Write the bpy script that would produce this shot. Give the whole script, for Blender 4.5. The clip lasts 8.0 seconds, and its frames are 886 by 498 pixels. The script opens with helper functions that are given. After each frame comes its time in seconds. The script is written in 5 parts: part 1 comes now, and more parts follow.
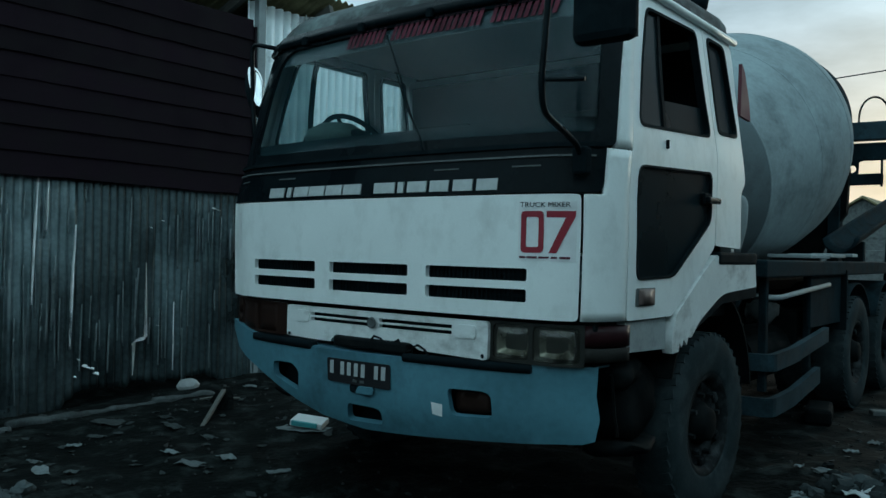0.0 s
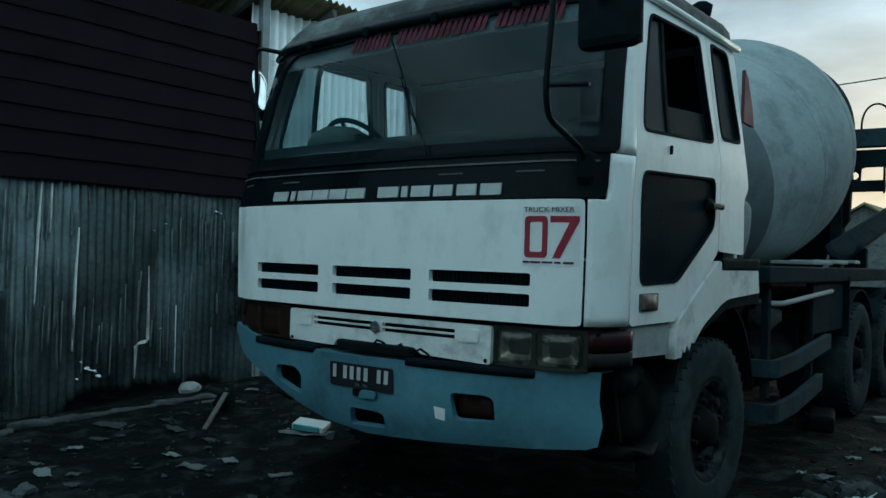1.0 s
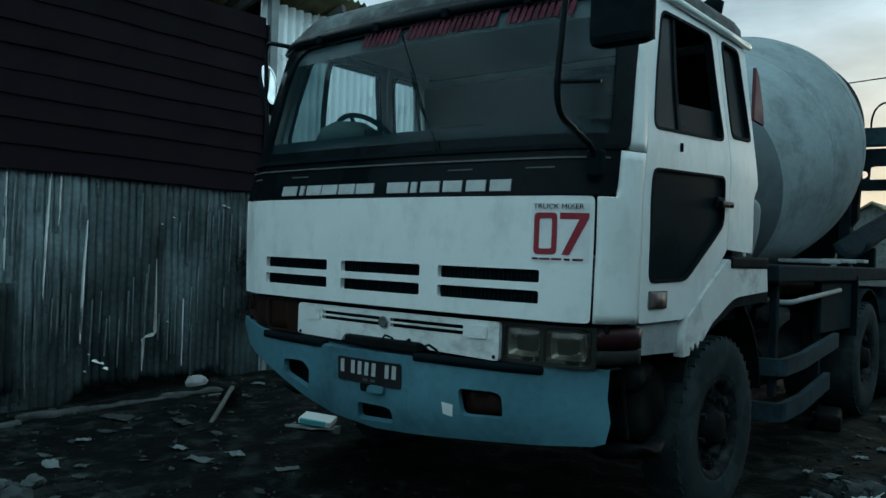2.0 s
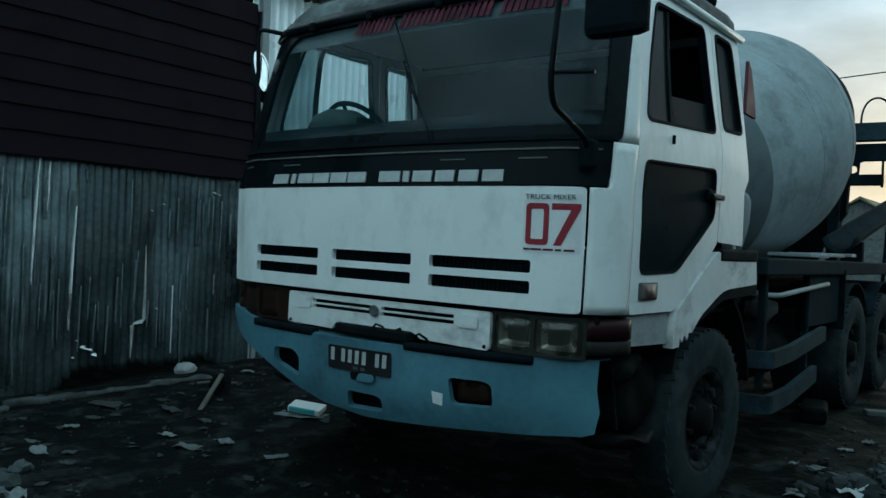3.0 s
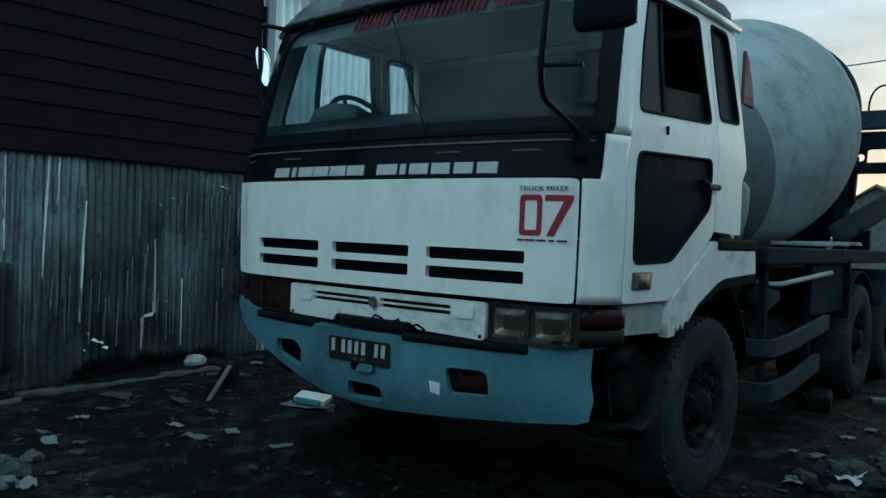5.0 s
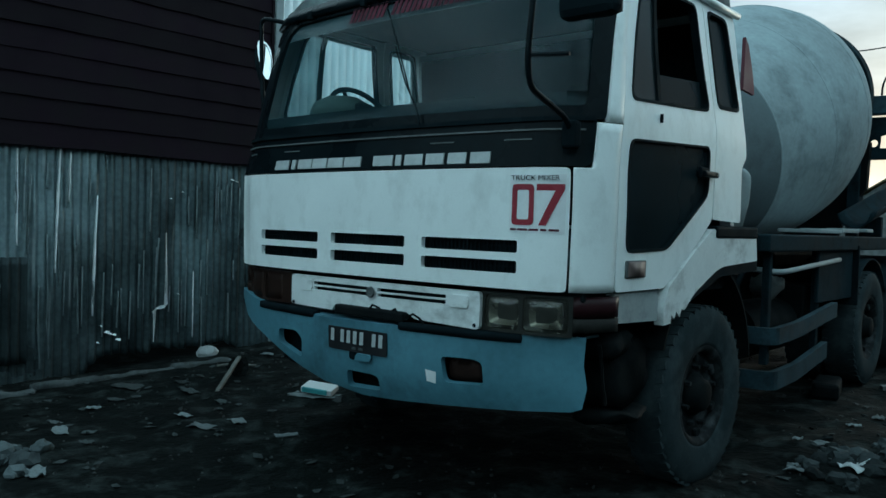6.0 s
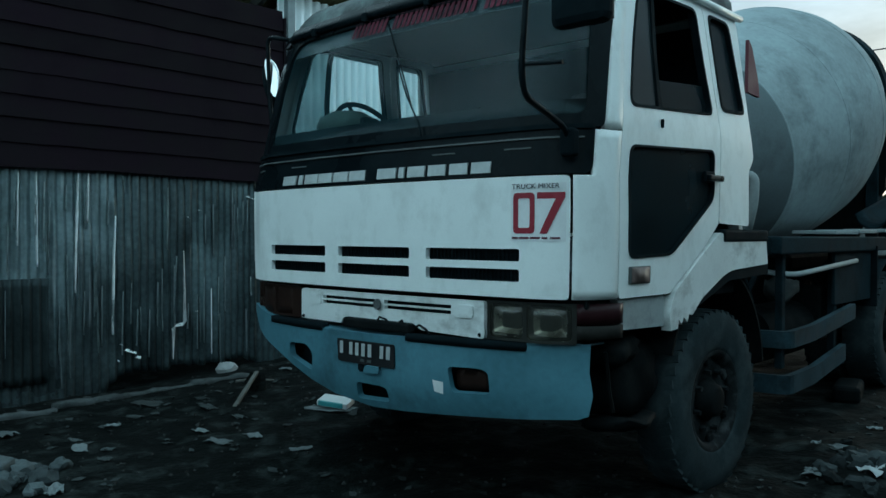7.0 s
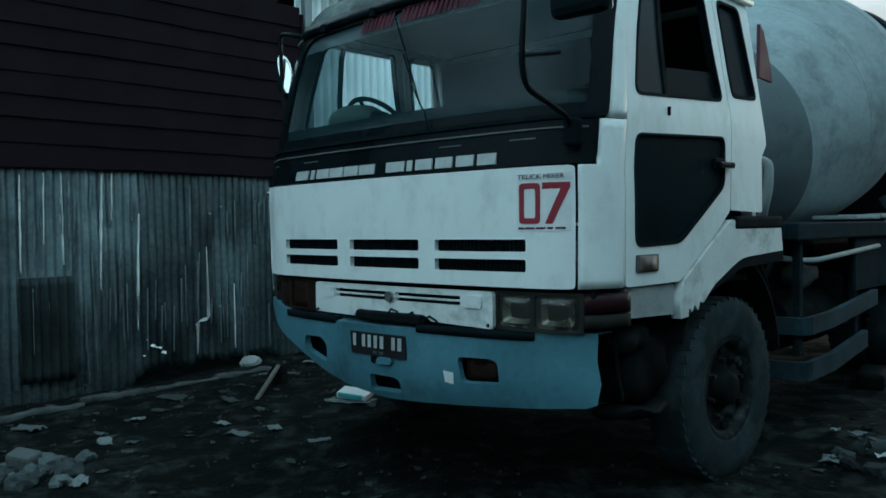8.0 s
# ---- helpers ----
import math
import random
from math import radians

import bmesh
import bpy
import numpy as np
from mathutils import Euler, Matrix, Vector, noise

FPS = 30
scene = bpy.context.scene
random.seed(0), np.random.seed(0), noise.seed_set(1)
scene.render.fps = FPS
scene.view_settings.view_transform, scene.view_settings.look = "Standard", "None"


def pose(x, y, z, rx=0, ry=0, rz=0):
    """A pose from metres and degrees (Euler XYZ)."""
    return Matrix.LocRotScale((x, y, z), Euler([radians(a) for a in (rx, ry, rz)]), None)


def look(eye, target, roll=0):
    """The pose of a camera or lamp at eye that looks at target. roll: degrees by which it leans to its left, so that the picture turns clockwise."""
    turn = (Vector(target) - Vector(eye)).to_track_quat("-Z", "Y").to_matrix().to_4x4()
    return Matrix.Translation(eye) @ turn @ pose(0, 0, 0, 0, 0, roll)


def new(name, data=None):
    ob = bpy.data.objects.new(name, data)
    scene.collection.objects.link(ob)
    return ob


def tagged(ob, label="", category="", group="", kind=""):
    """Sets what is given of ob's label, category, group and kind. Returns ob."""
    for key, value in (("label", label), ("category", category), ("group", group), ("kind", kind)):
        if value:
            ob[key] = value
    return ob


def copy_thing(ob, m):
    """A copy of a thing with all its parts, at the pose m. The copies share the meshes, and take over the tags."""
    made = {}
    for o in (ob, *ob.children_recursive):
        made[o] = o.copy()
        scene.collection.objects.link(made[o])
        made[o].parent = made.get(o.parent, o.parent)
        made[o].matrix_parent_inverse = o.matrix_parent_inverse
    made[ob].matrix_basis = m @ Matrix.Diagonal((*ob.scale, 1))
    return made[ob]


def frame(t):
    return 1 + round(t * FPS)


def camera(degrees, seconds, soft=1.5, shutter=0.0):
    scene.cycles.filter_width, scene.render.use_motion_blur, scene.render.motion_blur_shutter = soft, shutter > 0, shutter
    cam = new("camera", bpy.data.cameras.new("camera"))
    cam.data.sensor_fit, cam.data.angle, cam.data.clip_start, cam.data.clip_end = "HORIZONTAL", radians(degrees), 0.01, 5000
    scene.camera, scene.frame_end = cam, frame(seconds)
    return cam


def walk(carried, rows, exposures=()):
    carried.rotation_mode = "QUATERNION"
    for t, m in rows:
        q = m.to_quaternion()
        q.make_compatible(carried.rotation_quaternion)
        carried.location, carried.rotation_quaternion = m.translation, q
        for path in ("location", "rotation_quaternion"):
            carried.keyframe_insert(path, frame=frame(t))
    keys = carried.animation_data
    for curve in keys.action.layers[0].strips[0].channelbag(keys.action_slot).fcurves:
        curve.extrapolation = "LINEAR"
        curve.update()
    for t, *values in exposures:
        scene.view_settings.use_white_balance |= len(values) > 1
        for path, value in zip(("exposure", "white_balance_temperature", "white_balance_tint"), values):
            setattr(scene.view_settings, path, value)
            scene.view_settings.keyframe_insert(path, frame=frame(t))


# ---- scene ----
cam = camera(57.4, 8.0, shutter=0.5)
PATH = [
    (0, (2.815, -2.912, 1.309), (1.564, -1.352, 1.315), 1.3),
    (0.5, (2.816, -2.916, 1.306), (1.568, -1.353, 1.319), 1.4),
    (1, (2.81, -2.922, 1.308), (1.556, -1.364, 1.325), 1.6),
    (2.5, (2.794, -2.936, 1.308), (1.533, -1.383, 1.306), 2.3),
    (3, (2.792, -2.938, 1.304), (1.548, -1.372, 1.287), 2.7),
    (3.5, (2.793, -2.95, 1.307), (1.555, -1.38, 1.279), 3.3),
    (4, (2.806, -2.955, 1.31), (1.558, -1.393, 1.269), 3.2),
    (4.5, (2.84, -2.948, 1.308), (1.582, -1.394, 1.274), 2.6),
    (6, (3.0, -2.874, 1.308), (1.693, -1.361, 1.245), 1.7),
    (6.5, (3.041, -2.85, 1.308), (1.704, -1.364, 1.254), 1.2),
    (7, (3.086, -2.826, 1.305), (1.734, -1.353, 1.27), 0.2),
    (7.5, (3.133, -2.8, 1.3), (1.759, -1.346, 1.282), -0.7),
    (8, (3.177, -2.779, 1.303), (1.773, -1.355, 1.249), -0.8),
]
walk(cam, [(t, look(eye, target, roll)) for t, eye, target, roll in PATH], exposures=[(0.0, 0.28, 5300, -14), (4.5, 0.36, 5300, -14), (6.5, 0.60, 5200, -15), (8.0, 0.56, 5200, -15)])

# ---- world, sun, exposure ----
world = bpy.data.worlds.new("dusk_sky")
scene.world = world
world.use_nodes = True
wn, wl = world.node_tree.nodes, world.node_tree.links
wn.clear()


def wnode(kind, **props):
    n = wn.new(kind)
    for k, v in props.items():
        n.inputs[k].default_value = v
    return n


SUN_EL, SUN_AZ = 5.0, 0.0   # the sun goes down behind the truck, along +y
sky = wn.new("ShaderNodeTexSky")
sky.sky_type = "NISHITA"
sky.sun_disc = False
sky.sun_elevation, sky.sun_rotation = radians(SUN_EL), radians(SUN_AZ)
sky.dust_density, sky.ozone_density = 3.0, 2.0
coord = wn.new("ShaderNodeTexCoord")
sep = wn.new("ShaderNodeSeparateXYZ")
wl.new(coord.outputs["Generated"], sep.inputs[0])
# cloud cover: grey-blue overhead, peach towards the sunset's horizon
squash = wn.new("ShaderNodeMapping")
squash.inputs["Scale"].default_value = (1.0, 1.0, 3.2)
wl.new(coord.outputs["Generated"], squash.inputs[0])
cl = wnode("ShaderNodeTexNoise", Scale=3.1, Detail=6.0, Roughness=0.55)
wl.new(squash.outputs[0], cl.inputs["Vector"])
cloud_amt = wn.new("ShaderNodeMapRange")
for k, v in zip((1, 2, 3, 4), (0.36, 0.68, 0.62, 1.45)):
    cloud_amt.inputs[k].default_value = v
wl.new(cl.outputs["Fac"], cloud_amt.inputs[0])
low = wn.new("ShaderNodeMapRange")     # 1 at the horizon, 0 higher up
for k, v in zip((1, 2, 3, 4), (0.03, 0.28, 1.0, 0.0)):
    low.inputs[k].default_value = v
wl.new(sep.outputs["Z"], low.inputs[0])
west = wn.new("ShaderNodeMapRange")    # 1 towards the sunset
for k, v in zip((1, 2, 3, 4), (0.3, 1.0, 0.0, 1.0)):
    west.inputs[k].default_value = v
wl.new(sep.outputs["Y"], west.inputs[0])
glow = wn.new("ShaderNodeMath")
glow.operation = "MULTIPLY"
wl.new(low.outputs[0], glow.inputs[0])
wl.new(west.outputs[0], glow.inputs[1])
tone = wn.new("ShaderNodeMix")
tone.data_type = "RGBA"
tone.inputs["A"].default_value = (7.3, 8.2, 8.7, 1)
tone.inputs["B"].default_value = (7.6, 5.4, 4.7, 1)
wl.new(glow.outputs[0], tone.inputs["Factor"])
west2 = wn.new("ShaderNodeMix")
west2.data_type = "RGBA"
west2.inputs["A"].default_value = (7.3, 8.2, 8.7, 1)
west2.inputs["B"].default_value = (4.15, 4.05, 4.45, 1)
wl.new(west.outputs[0], west2.inputs["Factor"])
wl.new(west2.outputs["Result"], tone.inputs["A"])
lum = wn.new("ShaderNodeVectorMath")
lum.operation = "SCALE"
wl.new(tone.outputs["Result"], lum.inputs[0])
wl.new(cloud_amt.outputs[0], lum.inputs["Scale"])
mix = wn.new("ShaderNodeMix")
mix.data_type = "RGBA"
mix.inputs["Factor"].default_value = 0.85
wl.new(sky.outputs[0], mix.inputs["A"])
wl.new(lum.outputs[0], mix.inputs["B"])
bg = wn.new("ShaderNodeBackground")
bg.inputs["Strength"].default_value = 0.1
wl.new(mix.outputs["Result"], bg.inputs["Color"])
out = wn.new("ShaderNodeOutputWorld")
wl.new(bg.outputs[0], out.inputs["Surface"])

sun = new("sun", bpy.data.lights.new("sun", "SUN"))
sun.data.energy, sun.data.angle, sun.data.color = 0.5, radians(25), (1.0, 0.82, 0.66)
az, el = radians(SUN_AZ), radians(SUN_EL)
sun.matrix_world = look((0, 40, 12), (0, 40 - math.cos(el), 12 - math.sin(el)))


# ---- materials ----
def mat(name, color, rough=0.6, metal=0.0, scale=6.0, vary=0.25, bump=0.15, fine=60.0, stain=None, stain_amt=0.35,
        stain_scale=2.2, streak=0.0, spec=0.4, coat=0.0, bump_dist=0.004, per_object=0.0, bare=None):
    """A surface with tone variation at two scales, stains with a colour of their own, uneven gloss and fine relief."""
    m = bpy.data.materials.new(name)
    m.use_nodes = True
    n, l = m.node_tree.nodes, m.node_tree.links
    b = n["Principled BSDF"]
    b.inputs["Metallic"].default_value = metal
    b.inputs["Specular IOR Level"].default_value = spec
    b.inputs["Coat Weight"].default_value = coat
    tc = n.new("ShaderNodeTexCoord")
    vec = tc.outputs["Object"]

    def noise_tex(sc, det, v=None):
        t = n.new("ShaderNodeTexNoise")
        t.inputs["Scale"].default_value, t.inputs["Detail"].default_value = sc, det
        l.new(v or vec, t.inputs["Vector"])
        return t

    a, f = noise_tex(scale, 5.0), noise_tex(fine, 4.0)
    add = n.new("ShaderNodeMath")
    add.operation = "MULTIPLY_ADD"
    add.inputs[1].default_value = 0.45
    l.new(f.outputs["Fac"], add.inputs[0])
    l.new(a.outputs["Fac"], add.inputs[2])
    rng = n.new("ShaderNodeMapRange")
    for k, v in zip((1, 2, 3, 4), (0.42, 1.05, 1.0 - vary, 1.0 + vary)):
        rng.inputs[k].default_value = v
    l.new(add.outputs[0], rng.inputs[0])
    gain = rng.outputs[0]
    if per_object:
        oi = n.new("ShaderNodeObjectInfo")
        r2 = n.new("ShaderNodeMapRange")
        for k, v in zip((1, 2, 3, 4), (0, 1, 1 - per_object, 1 + per_object)):
            r2.inputs[k].default_value = v
        l.new(oi.outputs["Random"], r2.inputs[0])
        mu = n.new("ShaderNodeMath")
        mu.operation = "MULTIPLY"
        l.new(gain, mu.inputs[0])
        l.new(r2.outputs[0], mu.inputs[1])
        gain = mu.outputs[0]
    sc = n.new("ShaderNodeVectorMath")
    sc.operation = "SCALE"
    sc.inputs[0].default_value = color
    l.new(gain, sc.inputs["Scale"])
    col = sc.outputs[0]
    if stain:
        v = vec
        if streak:
            mp = n.new("ShaderNodeMapping")
            mp.inputs["Scale"].default_value = (1, 1, 1 / streak)
            l.new(vec, mp.inputs[0])
            v = mp.outputs[0]
        st = noise_tex(stain_scale, 8.0, v)
        st.inputs["Roughness"].default_value = 0.66
        sr = n.new("ShaderNodeMapRange")
        for k, q in zip((1, 2, 3, 4), (0.5, 0.74, 0.0, 1.0)):
            sr.inputs[k].default_value = q
        l.new(st.outputs["Fac"], sr.inputs[0])
        am = n.new("ShaderNodeMath")
        am.operation = "MULTIPLY"
        am.inputs[1].default_value = stain_amt
        l.new(sr.outputs[0], am.inputs[0])
        mx = n.new("ShaderNodeMix")
        mx.data_type = "RGBA"
        mx.inputs["B"].default_value = (*stain, 1)
        l.new(am.outputs[0], mx.inputs["Factor"])
        l.new(col, mx.inputs["A"])
        col = mx.outputs["Result"]
    # bare is the pale colour of sky glints painted along the ribs
    if bare:
        mp = n.new("ShaderNodeMapping")
        mp.inputs["Scale"].default_value = (0, 1, 0.028)
        rib = n.new("ShaderNodeVectorMath")     # painted glints follow the ribs
        rib.operation = "SNAP"
        rib.inputs[1].default_value = (1.0, 0.026, 0.002)
        l.new(vec, rib.inputs[0])
        l.new(rib.outputs[0], mp.inputs[0])
        bs = noise_tex(27.0, 2.0, mp.outputs[0])
        br = n.new("ShaderNodeMapRange")
        for k, q in zip((1, 2, 3, 4), (0.66, 0.80, 0.0, 0.6)):
            br.inputs[k].default_value = q
        l.new(bs.outputs["Fac"], br.inputs[0])
        mx2 = n.new("ShaderNodeMix")
        mx2.data_type = "RGBA"
        mx2.inputs["B"].default_value = (*bare, 1)
        l.new(br.outputs[0], mx2.inputs["Factor"])
        l.new(col, mx2.inputs["A"])
        col = mx2.outputs["Result"]
    l.new(col, b.inputs["Base Color"])
    rr = n.new("ShaderNodeMapRange")
    for k, v in zip((1, 2, 3, 4), (0.3, 0.75, max(rough - 0.12, 0.03), min(rough + 0.15, 1.0))):
        rr.inputs[k].default_value = v
    l.new(a.outputs["Fac"], rr.inputs[0])
    l.new(rr.outputs[0], b.inputs["Roughness"])
    if bump:
        bp = n.new("ShaderNodeBump")
        bp.inputs["Strength"].default_value, bp.inputs["Distance"].default_value = bump, bump_dist
        l.new(add.outputs[0], bp.inputs["Height"])
        l.new(bp.outputs[0], b.inputs["Normal"])
    return m


def glass_mat(name, tint, rough=0.02, dirt=0.1, dirt_col=(0.16, 0.18, 0.17), ior=1.5):
    """Thin dusty glass: mostly clear with a real Fresnel gloss, and a film of dust."""
    m = bpy.data.materials.new(name)
    m.use_nodes = True
    n, l = m.node_tree.nodes, m.node_tree.links
    n.remove(n["Principled BSDF"])
    tr, gl, df = n.new("ShaderNodeBsdfTransparent"), n.new("ShaderNodeBsdfGlossy"), n.new("ShaderNodeBsdfDiffuse")
    tr.inputs[0].default_value = (*tint, 1)
    gl.inputs["Roughness"].default_value = rough
    df.inputs[0].default_value = (*dirt_col, 1)
    lw, pw, fr = n.new("ShaderNodeLayerWeight"), n.new("ShaderNodeMath"), n.new("ShaderNodeMath")
    lw.inputs["Blend"].default_value = 0.5
    pw.operation, fr.operation = "POWER", "MULTIPLY_ADD"
    f0 = ((ior - 1) / (ior + 1)) ** 2
    pw.inputs[1].default_value, fr.inputs[1].default_value, fr.inputs[2].default_value = 5.0, 0.3 - f0, f0
    l.new(lw.outputs["Facing"], pw.inputs[0])
    l.new(pw.outputs[0], fr.inputs[0])
    tc, nz = n.new("ShaderNodeTexCoord"), n.new("ShaderNodeTexNoise")
    nz.inputs["Scale"].default_value, nz.inputs["Detail"].default_value = 2.3, 7.0
    l.new(tc.outputs["Object"], nz.inputs["Vector"])
    mr = n.new("ShaderNodeMapRange")
    for k, v in zip((1, 2, 3, 4), (0.3, 0.8, dirt * 0.5, dirt * 1.7)):
        mr.inputs[k].default_value = v
    l.new(nz.outputs["Fac"], mr.inputs[0])
    m1, m2 = n.new("ShaderNodeMixShader"), n.new("ShaderNodeMixShader")
    l.new(mr.outputs[0], m1.inputs[0])
    l.new(tr.outputs[0], m1.inputs[1])
    l.new(df.outputs[0], m1.inputs[2])
    l.new(fr.outputs[0], m2.inputs[0])
    l.new(m1.outputs[0], m2.inputs[1])
    l.new(gl.outputs[0], m2.inputs[2])
    l.new(m2.outputs[0], n["Material Output"].inputs["Surface"])
    return m


WHITE = mat("worn_white_paint", (0.86, 0.90, 0.89), 0.42, scale=3, vary=0.06, bump=0.06, fine=120, stain=(0.36, 0.37, 0.34), stain_amt=0.3, stain_scale=6.0, streak=1.6, coat=0.1)
WHITE_ROUGH = mat("chipped_white_paint", (0.76, 0.79, 0.78), 0.55, scale=4, vary=0.12, bump=0.14, fine=90, stain=(0.15, 0.15, 0.135), stain_amt=0.75, stain_scale=4.2, streak=0.7)
BLUE = mat("light_blue_paint", (0.100, 0.208, 0.262), 0.45, scale=1.8, vary=0.30, bump=0.07, fine=26, stain=(0.028, 0.048, 0.060), stain_amt=0.8, stain_scale=2.6, spec=0.3)
# white step panel paint with its shade mixed into the grey, plus dirt
STEP_SHADE = mat("shade_greyed_white_paint", (0.34, 0.37, 0.37), 0.65, scale=4, vary=0.2, bump=0.1, fine=60, stain=(0.10, 0.11, 0.105), stain_amt=0.7, stain_scale=5)
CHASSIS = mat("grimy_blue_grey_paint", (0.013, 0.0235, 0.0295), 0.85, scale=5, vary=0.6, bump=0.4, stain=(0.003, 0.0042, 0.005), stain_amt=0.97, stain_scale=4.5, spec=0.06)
BLACK = mat("black_painted_metal", (0.0045, 0.0078, 0.0098), 0.30, scale=5, vary=0.3, bump=0.06, stain=(0.03, 0.04, 0.044), stain_amt=0.12, stain_scale=5, spec=0.06)
PLASTIC = mat("matt_black_plastic", (0.0058, 0.0098, 0.0122), 0.7, scale=8, vary=0.3, bump=0.1, stain=(0.022, 0.032, 0.037), stain_amt=0.4, stain_scale=6, spec=0.03)
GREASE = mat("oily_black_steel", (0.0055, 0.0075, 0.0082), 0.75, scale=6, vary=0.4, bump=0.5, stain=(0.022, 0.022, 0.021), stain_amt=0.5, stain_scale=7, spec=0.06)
RUBBER = mat("dusty_tyre_rubber", (0.030, 0.040, 0.044), 0.85, scale=7, vary=0.4, bump=0.4, fine=70, stain=(0.07, 0.085, 0.09), stain_amt=0.75, stain_scale=3.6, spec=0.04)
RIM = mat("dirty_rim_steel", (0.009, 0.0115, 0.013), 0.75, scale=9, vary=0.4, bump=0.4, stain=(0.09, 0.10, 0.105), stain_amt=0.7, stain_scale=8, spec=0.15)
DRUM = mat("cement_dusted_drum_paint", (0.27, 0.32, 0.335), 0.8, scale=2.0, vary=0.28, bump=0.35, fine=24, stain=(0.085, 0.10, 0.105), stain_amt=0.75, stain_scale=2.3, streak=0.8, spec=0.2)
# drum head, less than half as bright as the drum body
HEAD = mat("drum_head_darker_grey", (0.12, 0.145, 0.155), 0.8, scale=2.5, vary=0.2, bump=0.3, stain=(0.05, 0.055, 0.06), stain_amt=0.6, stain_scale=2.4, spec=0.2)
RED_PAINT = mat("faded_red_paint", (0.10, 0.028, 0.042), 0.6, scale=8, vary=0.25, bump=0.1)
STICKER_RED = mat("red_vinyl", (0.25, 0.018, 0.035), 0.4, scale=10, vary=0.2, bump=0.02)
FADED_RED = mat("faded_red_lettering", (0.095, 0.028, 0.042), 0.8, scale=9, vary=0.7, bump=0.02, spec=0.1)
STICKER_WHITE = mat("white_vinyl", (0.80, 0.82, 0.82), 0.4, scale=10, vary=0.08, bump=0.02)
LETTER = mat("raised_white_letters", (0.46, 0.49, 0.49), 0.5, scale=12, vary=0.2, bump=0.03)
PLATE_BLACK = mat("black_plate_enamel", (0.012, 0.013, 0.015), 0.4, scale=10, vary=0.2, bump=0.04)
DULL = mat("dull_grey_trim", (0.10, 0.11, 0.11), 0.5, scale=12, vary=0.4, bump=0.05, spec=0.2)
LENS_GREY = mat("dirty_grey_lens", (0.022, 0.022, 0.020), 0.7, scale=18, vary=0.4, bump=0.2, spec=0.1)
CHROME = mat("tarnished_chrome", (0.75, 0.77, 0.78), 0.12, metal=1.0, scale=12, vary=0.1, bump=0.02)
SILVER = mat("bright_mirror_glass", (0.95, 0.97, 0.97), 0.10, metal=1.0, scale=9, vary=0.03, bump=0.0)
REFLECTOR = mat("dull_reflector", (0.52, 0.51, 0.50), 0.30, metal=0.95, scale=9, vary=0.25, bump=0.1)
HOUSING = mat("faded_lamp_housing", (0.026, 0.027, 0.024), 0.5, scale=12, vary=0.3, bump=0.1, spec=0.2)
LENS_CLEAR = glass_mat("hazed_headlamp_glass", (0.86, 0.86, 0.80), 0.06, 0.10, (0.26, 0.26, 0.235))
LENS_RED = mat("dark_red_lens", (0.026, 0.009, 0.011), 0.4, scale=14, vary=0.3, bump=0.1, spec=0.18)
LENS_AMBER = mat("dark_amber_lens", (0.022, 0.012, 0.009), 0.5, scale=14, vary=0.4, bump=0.1, spec=0.12)
LENS_PALE = mat("cracked_pale_lens", (0.16, 0.122, 0.112), 0.45, scale=20, vary=0.35, bump=0.2, spec=0.2)
WINDSHIELD = glass_mat("dusty_windscreen_glass", (0.91, 0.97, 0.98), 0.05, 0.085, (0.068, 0.125, 0.145), 1.26)
# the film on these two panes carries a painted blue-grey reflection
SIDE_GLASS = glass_mat("tinted_side_glass", (0.11, 0.14, 0.15), 0.3, 0.28, (0.030, 0.052, 0.064), 1.12)
QUARTER_GLASS = glass_mat("grey_sheen_quarter_glass", (0.16, 0.20, 0.21), 0.2, 0.35, (0.075, 0.10, 0.11), 1.35)
HAZED_GLASS = glass_mat("hazed_quarter_glass", (0.66, 0.72, 0.73), 0.15, 0.22, (0.08, 0.11, 0.115), 1.3)
CLEAR_GLASS = glass_mat("clear_side_glass", (0.97, 0.98, 0.98), 0.02, 0.02, (0.2, 0.22, 0.22), 1.3)
INTERIOR = mat("dark_cab_trim", (0.0065, 0.0105, 0.012), 0.85, scale=7, vary=0.3, bump=0.15, spec=0.15)
SEAT = mat("worn_green_grey_seat_cloth", (0.022, 0.028, 0.025), 0.9, scale=10, vary=0.3, bump=0.3, spec=0.1)
ZINC_DARK = mat("weathered_dark_zinc", (0.128, 0.168, 0.18), 0.36, metal=0.7, scale=1.1, vary=0.85, bump=0.3, fine=22, stain=(0.008, 0.012, 0.014), stain_amt=0.95, stain_scale=1.25, streak=2.0, bump_dist=0.012, bare=(0.92, 0.97, 0.98))
# two more tones for single sheets, one paler and one darker than ZINC_DARK
ZINC_PALER = mat("paler_wall_zinc", (0.165, 0.207, 0.22), 0.34, metal=0.65, scale=1.3, vary=0.8, bump=0.3, fine=22, stain=(0.012, 0.017, 0.019), stain_amt=0.9, stain_scale=1.5, streak=3.0, bump_dist=0.012, bare=(0.92, 0.97, 0.98))
ZINC_DARKER = mat("darker_wall_zinc", (0.098, 0.128, 0.137), 0.38, metal=0.67, scale=1.3, vary=0.8, bump=0.3, fine=22, stain=(0.006, 0.009, 0.010), stain_amt=0.97, stain_scale=1.6, streak=2.0, bump_dist=0.012, bare=(0.6, 0.65, 0.66))
PATCH = mat("rust_darkened_zinc", (0.036, 0.047, 0.050), 0.5, metal=0.5, scale=3, vary=0.6, bump=0.3, fine=22, stain=(0.004, 0.005, 0.005), stain_amt=0.9, stain_scale=3.0, streak=2.5, spec=0.15)
